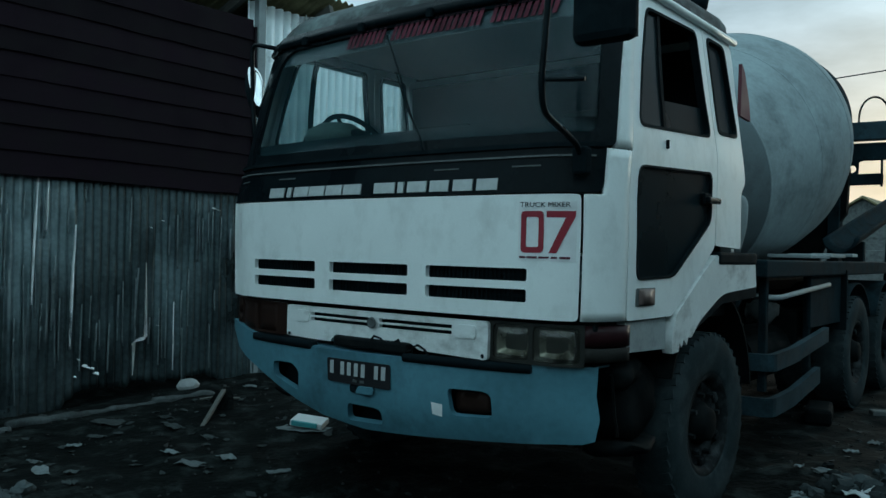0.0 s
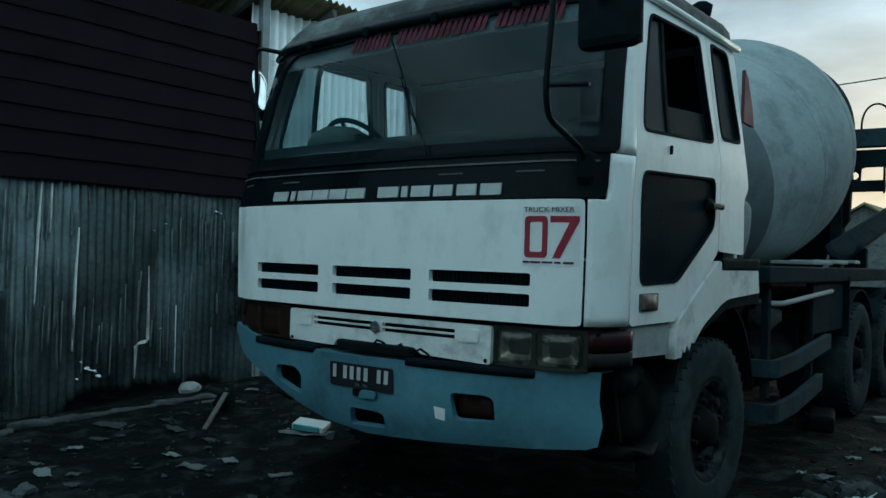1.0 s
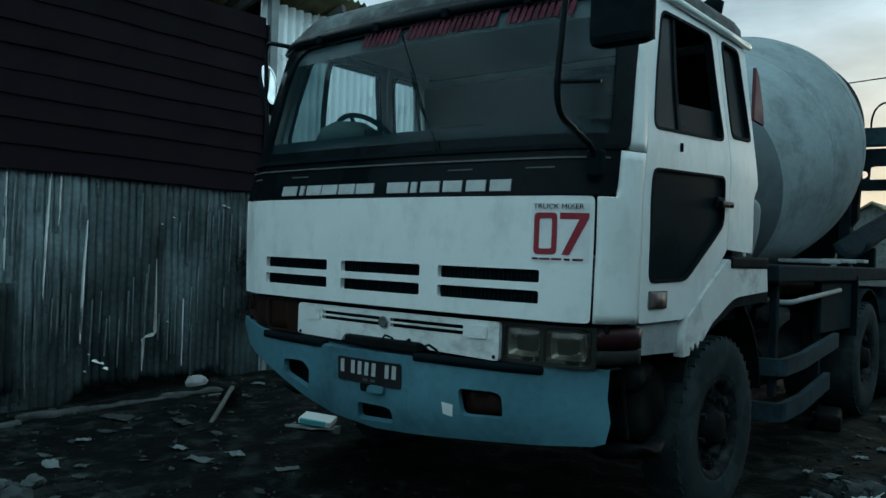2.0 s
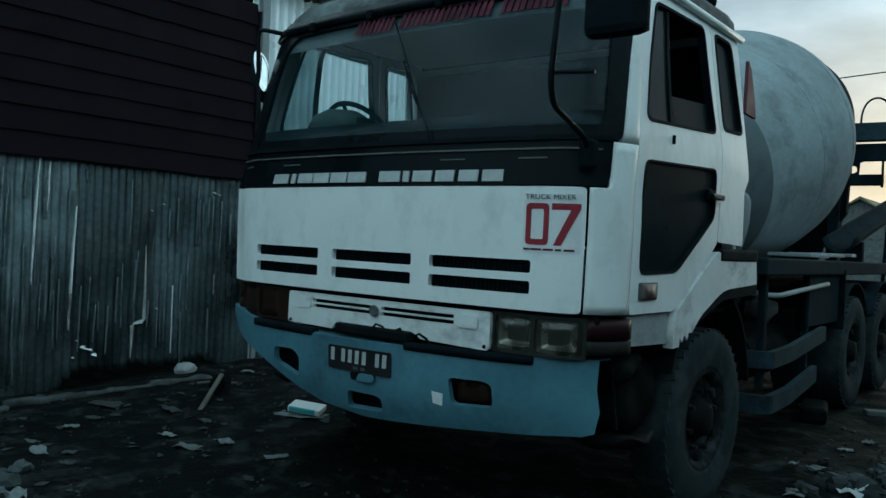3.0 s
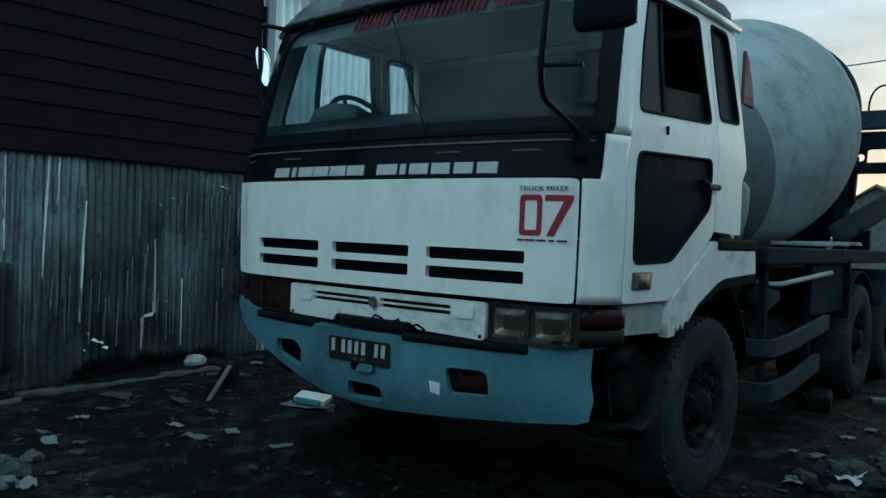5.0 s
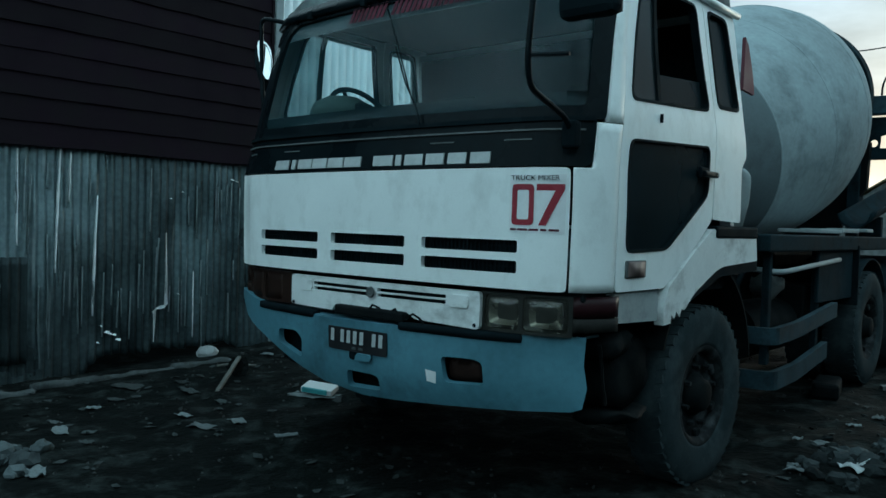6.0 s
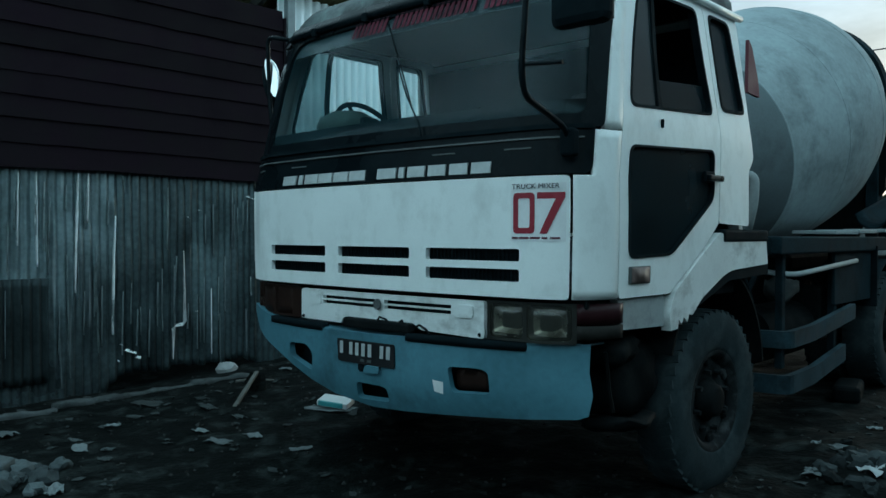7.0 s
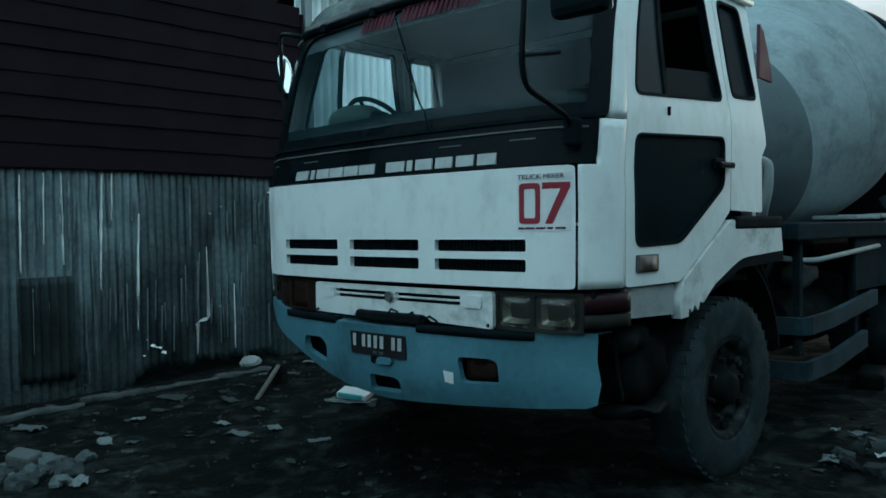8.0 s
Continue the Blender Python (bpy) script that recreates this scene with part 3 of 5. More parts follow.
# footing strip along the foot of the wall
bm = bmesh.new()
for i in range(8):
    yy = -3.0 + i * 0.62
    xx = WALL_X + 0.61 + 0.10 * max(0.0, min(1.0, 0.8 - yy)) + 0.10 * max(0.0, yy - 1.1) + 0.02 * math.sin(i * 2.3)
    box(bm, (xx, yy, ground_z(xx, yy) - 0.004 + 0.008 * math.sin(i * 1.7)), (0.07 + 0.02 * math.sin(i * 3.1), 0.64, 0.07), 0.02, Matrix.Rotation(0.02 * math.sin(i), 4, "Z"))
bmesh.ops.subdivide_edges(bm, edges=[e for e in bm.edges if e.calc_length() > 0.3], cuts=9)
for v in bm.verts:
    v.co += 0.016 * noise.noise_vector(v.co * 5) + 0.012 * noise.noise_vector(v.co * 17)
part("footing", bm, MUD_CONCRETE, shed, "broken concrete footing strip", True)

roof = tagged(new("shed_roof"), "rusty corrugated metal shed roof with uneven eave", "roof", kind="structure")
SL = 0.36


def roof_sheet(y0, y1, dz, seed):
    b = bmesh.new()
    pitch, per = 0.10, 8
    n = int((y1 - y0) / pitch * per)
    grid = []
    for layer in (0, 0.003):
        rows = []
        for xx in (-3.92, -4.3, -4.8, -5.6, -6.6):
            row = []
            for i in range(n + 1):
                yy = y0 + (y1 - y0) * i / n
                zz = 4.13 + dz + SL * (xx + 3.92) + 0.020 * math.cos(2 * math.pi * yy / pitch) + layer + 0.02 * noise.noise(Vector((yy, xx, seed)))
                row.append(b.verts.new((xx, yy, zz)))
            rows.append(row)
        grid.append(rows)
    for layer in grid:
        for r0, r1 in zip(layer, layer[1:]):
            for i in range(n):
                b.faces.new((r0[i], r0[i + 1], r1[i + 1], r1[i]))
    for i in range(n):
        b.faces.new((grid[0][0][i], grid[0][0][i + 1], grid[1][0][i + 1], grid[1][0][i]))
    return b


for k in range(9):
    part("roof_sheet", roof_sheet(-4.6 + k * 1.7, -4.6 + k * 1.7 + 1.76, 0.012 * (k % 2), k), ROOF_RUST, roof, smooth=True)
for k in range(8):
    part("rafter", block((-5.0, 3.42 + (k - 7) * 1.05, 3.66), (2.2, 0.06, 0.10), 0.005, Matrix.Rotation(-math.atan(SL), 4, "Y")), WOOD, roof)


# ---- mixer truck ----
truck = thing("concrete_mixer_truck", "white cabover concrete mixer truck with blue bumper and grey drum", "truck")


def lerp_table(tab, z):
    for (a, p), (b, q) in zip(tab, tab[1:]):
        if z <= b:
            t = max(0.0, (z - a) / (b - a))
            return p + (q - p) * t
    return tab[-1][1]


RAKE = [(0.9, 0.0), (1.56, 0.0), (1.78, 0.03), (2.2, 0.105), (2.47, 0.175), (2.56, 0.215), (2.66, 0.30), (2.74, 0.45)]
WIDE = [(0.9, 1.235), (1.03, 1.25), (1.4, 1.256), (1.80, 1.252), (2.1, 1.222), (2.47, 1.190), (2.56, 1.17), (2.66, 1.12), (2.74, 1.0)]

WIDE_OFF = [(0.9, 1.275), (1.03, 1.30), (1.4, 1.314), (1.60, 1.314), (1.72, 1.272), (1.80, 1.255)] + WIDE[4:]   # the wall side, pushed out below


def cab(u, z):
    """The cab's skin: |u| up to 1.14 is the bowed front, to 1.5 the rounded corner, beyond it the side."""
    a, s = abs(u), (1 if u >= 0 else -1)
    k = lerp_table(WIDE if s > 0 else WIDE_OFF, z) / 1.256
    rk = lerp_table(RAKE, z)
    if a <= 1.14:
        x, y = a, 0.045 * (a / 0.912) ** 2 + (0.05 * ((a - 0.98) / 0.16) ** 2 if a > 0.98 else 0)
        y += rk
    elif a <= 1.5:
        t = (a - 1.14) / 0.36
        cx, cy, ex = (1.236, 0.180, 1.256) if s > 0 else (1.275, 0.135, 1.290)
        x = (1 - t) ** 2 * 1.14 + 2 * t * (1 - t) * cx + t * t * ex
        y = (1 - t) ** 2 * 0.120 + 2 * t * (1 - t) * cy + t * t * 0.33 + rk
    else:
        q = a - 1.5
        x, y = (1.256 if s > 0 else 1.290), 0.33 + q + rk * max(0.0, 1 - q / 0.9)
    return Vector((s * x * k, y, z))


def sd(y, z, s=1):
    """Where on the cab's skin a point of its side lies."""
    rk = lerp_table(RAKE, z)
    q = (y - 0.33 - rk) / (1 - rk / 0.9)
    if q > 0.9:
        q = y - 0.33
    return (s * (1.5 + q), z)


def side_poly(pts, s=1):
    p = [sd(y, z, s) for y, z in pts]
    return p if s > 0 else list(reversed(p))


cabin = part("cab_floor", block((0, 0.95, 1.02), (2.36, 1.55, 0.08), 0.01), INTERIOR, truck, "dark underside and floor of the cab")
# front flap with six grille slots
SLOTS = [(-0.905, -0.377), (-0.270, 0.262), (0.372, 0.912)]
slot_holes = []
for x0, x1 in SLOTS:
    for z0, z1 in ((1.187, 1.243), (1.095, 1.152)):
        slot_holes.append(round_poly([(x0, z0), (x1, z0), (x1, z1), (x0, z1)], 0.012, 3))
front = smooth_flat(part("front_panel", sheet(cab, round_poly([(-1.2, 1.025), (1.132, 1.025), (1.132, 1.565), (-1.2, 1.565)], 0.02, 3), slot_holes, 0.06, 0.03), WHITE, truck, "dirty white front flap with six grille slots"))
for (x0, x1) in SLOTS:
    for z0 in (1.187, 1.095):
        part("grille_mesh", sheet(cab, [(x0 - 0.02, z0 - 0.02), (x1 + 0.02, z0 - 0.02), (x1 + 0.02, z0 + 0.08), (x0 - 0.02, z0 + 0.08)], (), 0.08, 0.004, -0.034), BLACK, front)
        bm = bmesh.new()
        n = int((x1 - x0) / 0.022)
        for i in range(n):
            x = x0 + (i + 0.5) * (x1 - x0) / n
            p = cab(x, z0 + 0.028)
            box(bm, (p.x, p.y + 0.026, p.z), (0.005, 0.008, 0.056))
        box(bm, (cab((x0 + x1) / 2, z0).x, cab((x0 + x1) / 2, z0).y + 0.03, z0 + 0.028), ((x1 - x0) * 0.96, 0.004, 0.005))
        tagged(part("grille_core", bm, PLASTIC, front), kind="stuff")
# corner panels between front flap and doors
for s in (1, -1):
    u0, u1 = 1.142 if s > 0 else 1.205, 1.478
    low = [(s * u0, 1.025), (s * u1, 1.025), (s * u1, 1.765), (s * (u0 + 0.135 if s > 0 else u0), 1.765), (s * (u0 + 0.135 if s > 0 else u0), 1.565), (s * u0, 1.565)]
    part("corner_panel", sheet(cab, low if s > 0 else list(reversed(low)), (), 0.04, 0.025), WHITE, truck, "white cab corner panel", True)
    up = [(s * 1.34, 1.772), (s * 1.478, 1.772), (s * 1.478, 2.50), (s * 1.40, 2.50)]
    part("pillar", sheet(cab, up if s > 0 else list(reversed(up)), (), 0.04, 0.03), WHITE, truck, "white windscreen pillar", True)
# black band with the maker's lettering as plain blocks
band_l = [(-1.36, 1.572), (1.272, 1.572), (1.272, 1.78), (-1.36, 1.78)]
band = smooth_flat(part("nose_band", sheet(cab, round_poly(band_l, [0.02, 0.05, 0.0, 0.0], 3), (), 0.05, 0.03, 0.002), BLACK, truck, "glossy black band under the windscreen"))
part("seal_strip", sheet(cab, [(-1.3, 1.766), (1.25, 1.766), (1.25, 1.786), (-1.3, 1.786)], (), 0.06, 0.02, 0.016), PLASTIC, band)
# grey on the ridge paints the glossy highlight along the band
part("ridge", sheet(cab, [(-1.25, 1.725), (1.2, 1.725), (1.2, 1.733), (-1.25, 1.733)], (), 0.06, 0.012, 0.012), DULL, band)
for x0 in (-1.16, -0.72, 0.40, 0.82):
    part("slot_trim", sheet(cab, [(x0, 1.686), (x0 + 0.14, 1.686), (x0 + 0.14, 1.692), (x0, 1.692)], (), 0.05, 0.006, 0.006), DULL, band)
LETTER_SPANS = ((-0.770, -0.647), (-0.617, -0.583), (-0.559, -0.443), (-0.434, -0.319), (-0.305, -0.190), (-0.177, -0.058),
                (0.034, 0.168), (0.189, 0.225), (0.250, 0.363), (0.386, 0.493), (0.519, 0.624), (0.648, 0.756))
for x0, x1 in LETTER_SPANS:
    part("letter_bar", sheet(cab, [(x0, 1.586), (x1, 1.586), (x1, 1.638), (x0, 1.638)], (), 0.05, 0.008, 0.010), LETTER, band, "plain white bar in place of lettering")
# number sticker on the front flap
stick = part("number_sticker", sheet(cab, [(0.868, 1.278), (1.118, 1.278), (1.118, 1.535), (0.868, 1.535)], (), 0.05, 0.002, 0.0015), STICKER_WHITE, truck, "white sticker with red fleet number")


def on_front(x, z, off=0.006):
    p = cab(x, z)
    q = cab(x + 0.01, z)
    turn = math.degrees(math.atan2(q.y - p.y, 0.01))
    nrm = Vector((q.y - p.y, -0.01, 0)).normalized()
    p = p + nrm * off
    return pose(p.x, p.y, p.z, 90, 0, turn)


# two plain red digits drawn as bevelled strokes
zero = sheet(cab, round_poly([(0.880, 1.312), (0.988, 1.312), (0.988, 1.492), (0.880, 1.492)], 0.02, 3), [round_poly([(0.905, 1.337), (0.964, 1.337), (0.964, 1.467), (0.905, 1.467)], 0.008, 2)], 0.05, 0.002, 0.004)
part("digit", zero, STICKER_RED, stick, "red figure zero")
seven = sheet(cab, [(1.000, 1.492), (1.000, 1.464), (1.078, 1.464), (1.012, 1.312), (1.044, 1.312), (1.114, 1.470), (1.114, 1.492)][::-1], (), 0.05, 0.002, 0.004)
part("digit", seven, STICKER_RED, stick, "red figure seven")
words("TRUCK MIXER", 0.03, PLASTIC, "lettering", stick, on_front(0.993, 1.518), 0.23, "small dark capitals", 0.0008)
for i, w in enumerate((0.03, 0.05, 0.08, 0.04)):
    x0 = 0.875 + (0, 0.035, 0.092, 0.182)[i]
    part("text_bar", sheet(cab, [(x0, 1.288), (x0 + w, 1.288), (x0 + w, 1.297), (x0, 1.297)], (), 0.05, 0.001, 0.004), FADED_RED, stick)
# old sticker residue on the other side of the flap
part("faded_sticker", sheet(cab, round_poly([(-1.13, 1.30), (-1.06, 1.30), (-1.06, 1.51), (-1.13, 1.51)], 0.012, 2), (), 0.05, 0.001, 0.0012), STICKER_WHITE, truck, "faded white sticker residue")

# lower panel between the headlamps
def flat_front(y):
    return lambda u, v: Vector((u, y + 0.045 * (u / 0.912) ** 2, v))


FLAT = flat_front(0.012)
vents = [[(a, z0), (b, z0), (b, z0 + 0.019), (a, z0 + 0.019)] for a, b in ((-0.43, 0.005), (0.075, 0.52)) for z0 in (0.926, 0.953)]
notch = [(-0.635, 0.832), (-0.27, 0.828), (-0.24, 0.868), (0.28, 0.868), (0.33, 0.838), (0.715, 0.825), (0.715, 1.0), (-0.635, 1.0)]
lower = smooth_flat(part("lower_panel", sheet(FLAT, round_poly(notch, [0.02, 0, 0.02, 0.02, 0, 0.02, 0.02, 0.02], 3), vents, 0.06, 0.025), WHITE_ROUGH, truck, "chipped white lower grille panel"))
part("vent_backing", sheet(flat_front(0.045), [(-0.60, 0.84), (0.70, 0.84), (0.70, 0.995), (-0.60, 0.995)], (), 0.1, 0.01), BLACK, lower)
m = pose(0.040, -0.002, 0.948, 90)
part("emblem", lathe(bmesh.new(), [(0.001, 0.006), (0.010, 0.007), (0.016, 0.004), (0.020, 0.008), (0.026, 0.008), (0.029, 0.0)], 24, m), DULL, lower, "round tarnished maker's emblem", True)
for a in (-0.55, 0.545):
    part("raised_pad", sheet(FLAT, round_poly([(a, 0.918), (a + 0.11, 0.918), (a + 0.11, 0.978), (a, 0.978)], 0.02, 3), (), 0.05, 0.01, 0.008), WHITE_ROUGH, lower)
for a in (-0.60, 0.70):
    part("screw", lathe(bmesh.new(), [(0.001, 0.005), (0.008, 0.004), (0.010, 0)], 10, pose(a, 0.022, 0.845, 90)), BLACK, lower)

# headlamps and corner indicators
def lamp_face(z_shift=0.0, dy=0.0):
    def f(u, v):
        p = cab(u, 1.05)
        return Vector((p.x * 0.992, p.y + 0.035 + dy, v + z_shift))
    return f


for s in (1, -1):
    def strip(a, b, z0=0.825, z1=1.005):
        p = [(s * a, z0), (s * b, z0), (s * b, z1), (s * a, z1)]
        return p if s > 0 else list(reversed(p))
    unit = part("headlamp", sheet(lamp_face(dy=0.05), strip(0.715 if s > 0 else 0.65, 1.16), (), 0.06, 0.04), PLASTIC, truck, "black headlamp housing with yellowed lenses")
    part("bezel", sheet(lamp_face(), strip(0.715 if s > 0 else 0.65, 1.16), [round_poly(strip(a, b, 0.838, 0.994), 0.025, 3) for a, b in ((0.735, 0.915), (0.935, 1.135))], 0.05, 0.02), HOUSING if s > 0 else LENS_AMBER, unit)
    for a, b in ((0.735, 0.915), (0.935, 1.135)):
        c = lamp_face(dy=0.035)(s * (a + b) / 2, 0.917)
        tilt = pose(c.x, c.y, c.z, 90, 0, s * 7)
        bm = lathe(bmesh.new(), [(0.002, -0.035), (0.02, -0.032), (0.045, -0.018), (0.066, 0.002), (0.074, 0.010)], 40)
        for v in bm.verts:
            r_ = math.hypot(v.co.x, v.co.y)
            k_ = (r_ / max(abs(v.co.x), abs(v.co.y))) ** 0.75
            v.co.x, v.co.y = v.co.x * k_ * 1.16, v.co.y * k_ * 0.84
        bm.transform(tilt)
        part("reflector", bm, REFLECTOR if s > 0 else LENS_AMBER, unit, smooth=True)
        part("lens", sheet(lamp_face(dy=0.004), round_poly(strip(a, b, 0.838, 0.994), 0.025, 3), (), 0.04, 0.005), LENS_CLEAR if s > 0 else LENS_AMBER, unit, "yellowed lamp glass", True)
    top = part("indicator", sheet(lamp_face(dy=-0.01), strip(1.17, 1.52, 0.915, 1.005), (), 0.03, 0.05), LENS_RED if s > 0 else LENS_AMBER, truck, "dark red corner indicator lens", True)
    part("side_lens", sheet(lamp_face(dy=-0.01), strip(1.17, 1.52, 0.848, 0.908), (), 0.03, 0.05), LENS_GREY if s > 0 else LENS_AMBER, top, "dirty pale lower lens", True)
# black block put in for the dark void behind lamps and under the cab front
part("front_crossmember", block((0, 0.33, 0.90), (2.2, 0.30, 0.28), 0.02), GREASE, truck, "black block filling the shaded void behind the lamps")

# bumper, its lower edge bent up towards one end
def bump_face(u, v):
    a = abs(u)
    t = max(0.0, (0.62 - v) / 0.2)
    y = -0.045 + (0.165 if u > 0 else 0.105) * a * a + (0.35 * (a - 1.0) ** 1.6 if a > 1.0 else 0) + 0.05 * t * t
    y += 0.012 * noise.noise(Vector((u * 2.1, v * 3, 5))) + (0.012 * noise.noise(Vector((u * 7, v * 7, 2))) if u > 0.9 else 0)
    return Vector((u, y, v))


bump_out = [(-1.30, 0.82), (-1.16, 0.715), (-0.98, 0.655), (-0.76, 0.585), (-0.50, 0.495), (-0.30, 0.442), (0.0, 0.414), (0.22, 0.424), (0.45, 0.440), (0.85, 0.468), (1.12, 0.490), (1.168, 0.508), (1.185, 0.60), (1.170, 0.70), (1.178, 0.828), (0.6, 0.812), (0.0, 0.800), (-0.5, 0.795), (-0.9, 0.815), (-1.29, 0.868)]
holes = [round_poly([(0.545, 0.561), (0.748, 0.572), (0.738, 0.672), (0.70, 0.688), (0.520, 0.684)], 0.030, 4),
         round_poly([(-0.100, 0.448), (0.138, 0.458), (0.140, 0.528), (0.10, 0.540), (-0.085, 0.540)], 0.022, 4),
         round_poly([(-0.71, 0.612), (-0.478, 0.548), (-0.467, 0.655), (-0.53, 0.694), (-0.71, 0.686)], 0.030, 4)]
bumper = smooth_flat(part("bumper", sheet(bump_face, bump_out, holes, 0.05, 0.035), BLUE, truck, "battered light blue steel bumper"))
part("bumper_top", sheet(lambda u, v: Vector((u, bump_face(u, 0.80).y + v, 0.800 + 0.02 * abs(u) ** 2)), [(-1.22, 0.01), (1.16, 0.01), (1.16, 0.15), (-1.22, 0.15)], (), 0.08, 0.01), BLUE, bumper)
for a, b in ((-0.93, -0.36), (0.27, 0.92)):
    ob = part("rubber_strip", sheet(bump_face, round_poly([(a, 0.784), (b, 0.784), (b, 0.822), (a, 0.822)], 0.012, 3), (), 0.05, 0.05, 0.007), PLASTIC, bumper, "worn black rubber step strip", True)
# black sheets behind the holes stand in for the shade inside them
for hole, (cx, cz) in zip(holes, ((0.635, 0.61), (0.02, 0.48), (-0.59, 0.60))):
    part("recess", sheet(lambda u, v: bump_face(u, v) + Vector((0, 0.09, 0)), [(cx - 0.21, cz - 0.06), (cx + 0.21, cz - 0.06), (cx + 0.21, cz + 0.10), (cx - 0.21, cz + 0.10)], (), 0.1, 0.01), PLASTIC, bumper)
part("fog_lamp", sheet(lambda u, v: bump_face(u, v) + Vector((0, 0.045 - 0.4 * (u - 0.63) ** 2, 0)), round_poly([(0.545, 0.575), (0.715, 0.582), (0.71, 0.668), (0.54, 0.672)], 0.03, 3), (), 0.03, 0.03), LENS_AMBER, bumper, "dim fog lamp set in the bumper", True)
part("torn_sticker", sheet(bump_face, [(0.447, 0.557), (0.496, 0.549), (0.500, 0.606), (0.440, 0.612)], (), 0.03, 0.001, 0.002), STICKER_WHITE, bumper)
plate_at = [(-0.215, 0.640), (0.212, 0.640), (0.205, 0.760), (-0.222, 0.758)]
plate = part("number_plate", sheet(lambda u, v: bump_face(u, v) + Vector((0, -0.010, 0)), round_poly(plate_at, 0.012, 2), (), 0.06, 0.004), PLATE_BLACK, truck, "black number plate with plain pale bars")
for x0, w in ((-0.195, 0.036), (-0.118, 0.036), (-0.070, 0.036), (-0.022, 0.036), (0.026, 0.036), (0.112, 0.034), (0.156, 0.036)):
    part("plate_bar", sheet(lambda u, v: bump_face(u, v) + Vector((0, -0.012, 0)), [(x0, 0.682), (x0 + w * 0.7, 0.682), (x0 + w * 0.7, 0.746), (x0, 0.746)], (), 0.05, 0.002, 0.001), LETTER, plate)
for x0 in (-0.03, 0.02):
    part("plate_bar", sheet(lambda u, v: bump_face(u, v) + Vector((0, -0.012, 0)), [(x0, 0.653), (x0 + 0.03, 0.653), (x0 + 0.03, 0.666), (x0, 0.666)], (), 0.05, 0.002, 0.001), DULL, plate)
# flat black sheet in place of the shaded gap round the tongue
eye = part("tow_eye", sheet(lambda u, v: bump_face(u, v) + Vector((0, 0.02, 0)), round_poly([(-0.055, 0.600), (0.105, 0.606), (0.105, 0.645), (-0.055, 0.645)], 0.02, 3), (), 0.05, 0.01, 0.026), PLASTIC, bumper, "flat black sheet painted as the dark gap under the number plate")
part("tongue", sheet(bump_face, round_poly([(0.0, 0.602), (0.112, 0.607), (0.110, 0.640), (0.015, 0.640)], 0.014, 3), (), 0.04, 0.012, 0.022), BLUE, eye, "bent blue steel tongue")
# loose wiring hanging over the notch in the lower panel
part("loose_wiring", tube(bmesh.new(), [(0.05 + 0.028 * i, -0.012 - 0.012 * math.sin(i * 1.9), 0.868 + 0.022 * math.sin(i * 1.3) - 0.002 * i) for i in range(14)], 0.006, 6), GREASE, lower)
part("notch_bracket", block((0.04, 0.0, 0.842), (0.50, 0.05, 0.05), 0.012), GREASE, lower)

# windscreen with black surround
def ws_outline(a, top=2.505, bot=1.79):
    return round_poly([(-1.09 + a, bot + a), (1.245 - a, bot + a), (1.27 - a, top - a), (-1.03 + a, top - a)], [0.10, 0.06, 0.10, 0.14], 5)


surround = smooth_flat(part("windscreen_surround", sheet(cab, round_poly([(-1.40, 1.776), (1.335, 1.776), (1.395, 2.50), (-1.42, 2.50)], 0.03, 3), [ws_outline(0.045)], 0.06, 0.02, 0.003), BLACK, truck, "black rubber windscreen surround"))
part("windscreen", sheet(cab, ws_outline(0.02), (), 0.07, 0.005, -0.008), WINDSHIELD, truck, "large dusty windscreen", True).visible_shadow = False
# pale sun band behind the glass with faded red lettering as plain slanted strokes
sunband = part("sun_band", sheet(cab, [(-0.98, 2.375), (1.12, 2.375), (1.12, 2.475), (-0.94, 2.475)], (), 0.08, 0.002, -0.017), mat("smoky_sun_band", (0.06, 0.07, 0.075), 0.6, vary=0.2, bump=0.0), truck, "smoky sun band with faded red lettering strokes")
x = -0.37
for count in (4, 8, 5):
    for i in range(count):
        w = 0.066
        for o_ in (0.0, 0.036):
            part("lettering_stroke", sheet(cab, [(x + o_, 2.388), (x + o_ + 0.024, 2.388), (x + o_ + 0.044, 2.470), (x + o_ + 0.020, 2.470)], (), 0.05, 0.002, 0.002), FADED_RED, sunband)
        x += w + 0.009
    x += 0.045
# wiper
wip = part("wiper", tube(bmesh.new(), [cab(x_, z_) + Vector((0, -0.022, 0)) for x_, z_ in ((0.33, 1.79), (0.30, 1.86), (0.20, 2.0), (0.09, 2.2))], 0.0045, 8), PLASTIC, truck, "black wiper arm lying on the windscreen")
part("wiper_blade", tube(bmesh.new(), [cab(x_, z_) + Vector((0, -0.012, 0)) for x_, z_ in ((0.235, 1.94), (0.10, 2.2), (-0.045, 2.42))], 0.0042, 6), PLASTIC, wip)

# sides: door with two windows, rear quarter, both sides alike
DOOR = [(0.32, 1.025), (0.80, 1.025), (0.86, 1.06), (1.16, 1.24), (1.33, 1.365), (1.365, 1.86), (1.250, 2.56), (0.52, 2.56), (0.345, 1.80)]
UPWIN = [(0.425, 1.895), (1.285, 1.945), (1.165, 2.475), (0.57, 2.455)]
RWIN = [(1.415, 1.985), (1.70, 2.00), (1.565, 2.475), (1.325, 2.475)]
LWIN = [(0.40, 1.205), (0.80, 1.215), (1.262, 1.50), (1.272, 1.745), (0.41, 1.705)]
QUARTER = [(1.34, 1.372), (1.735, 1.36), (1.735, 1.67), (1.80, 1.74), (1.69, 2.58), (1.257, 2.565), (1.372, 1.86)]
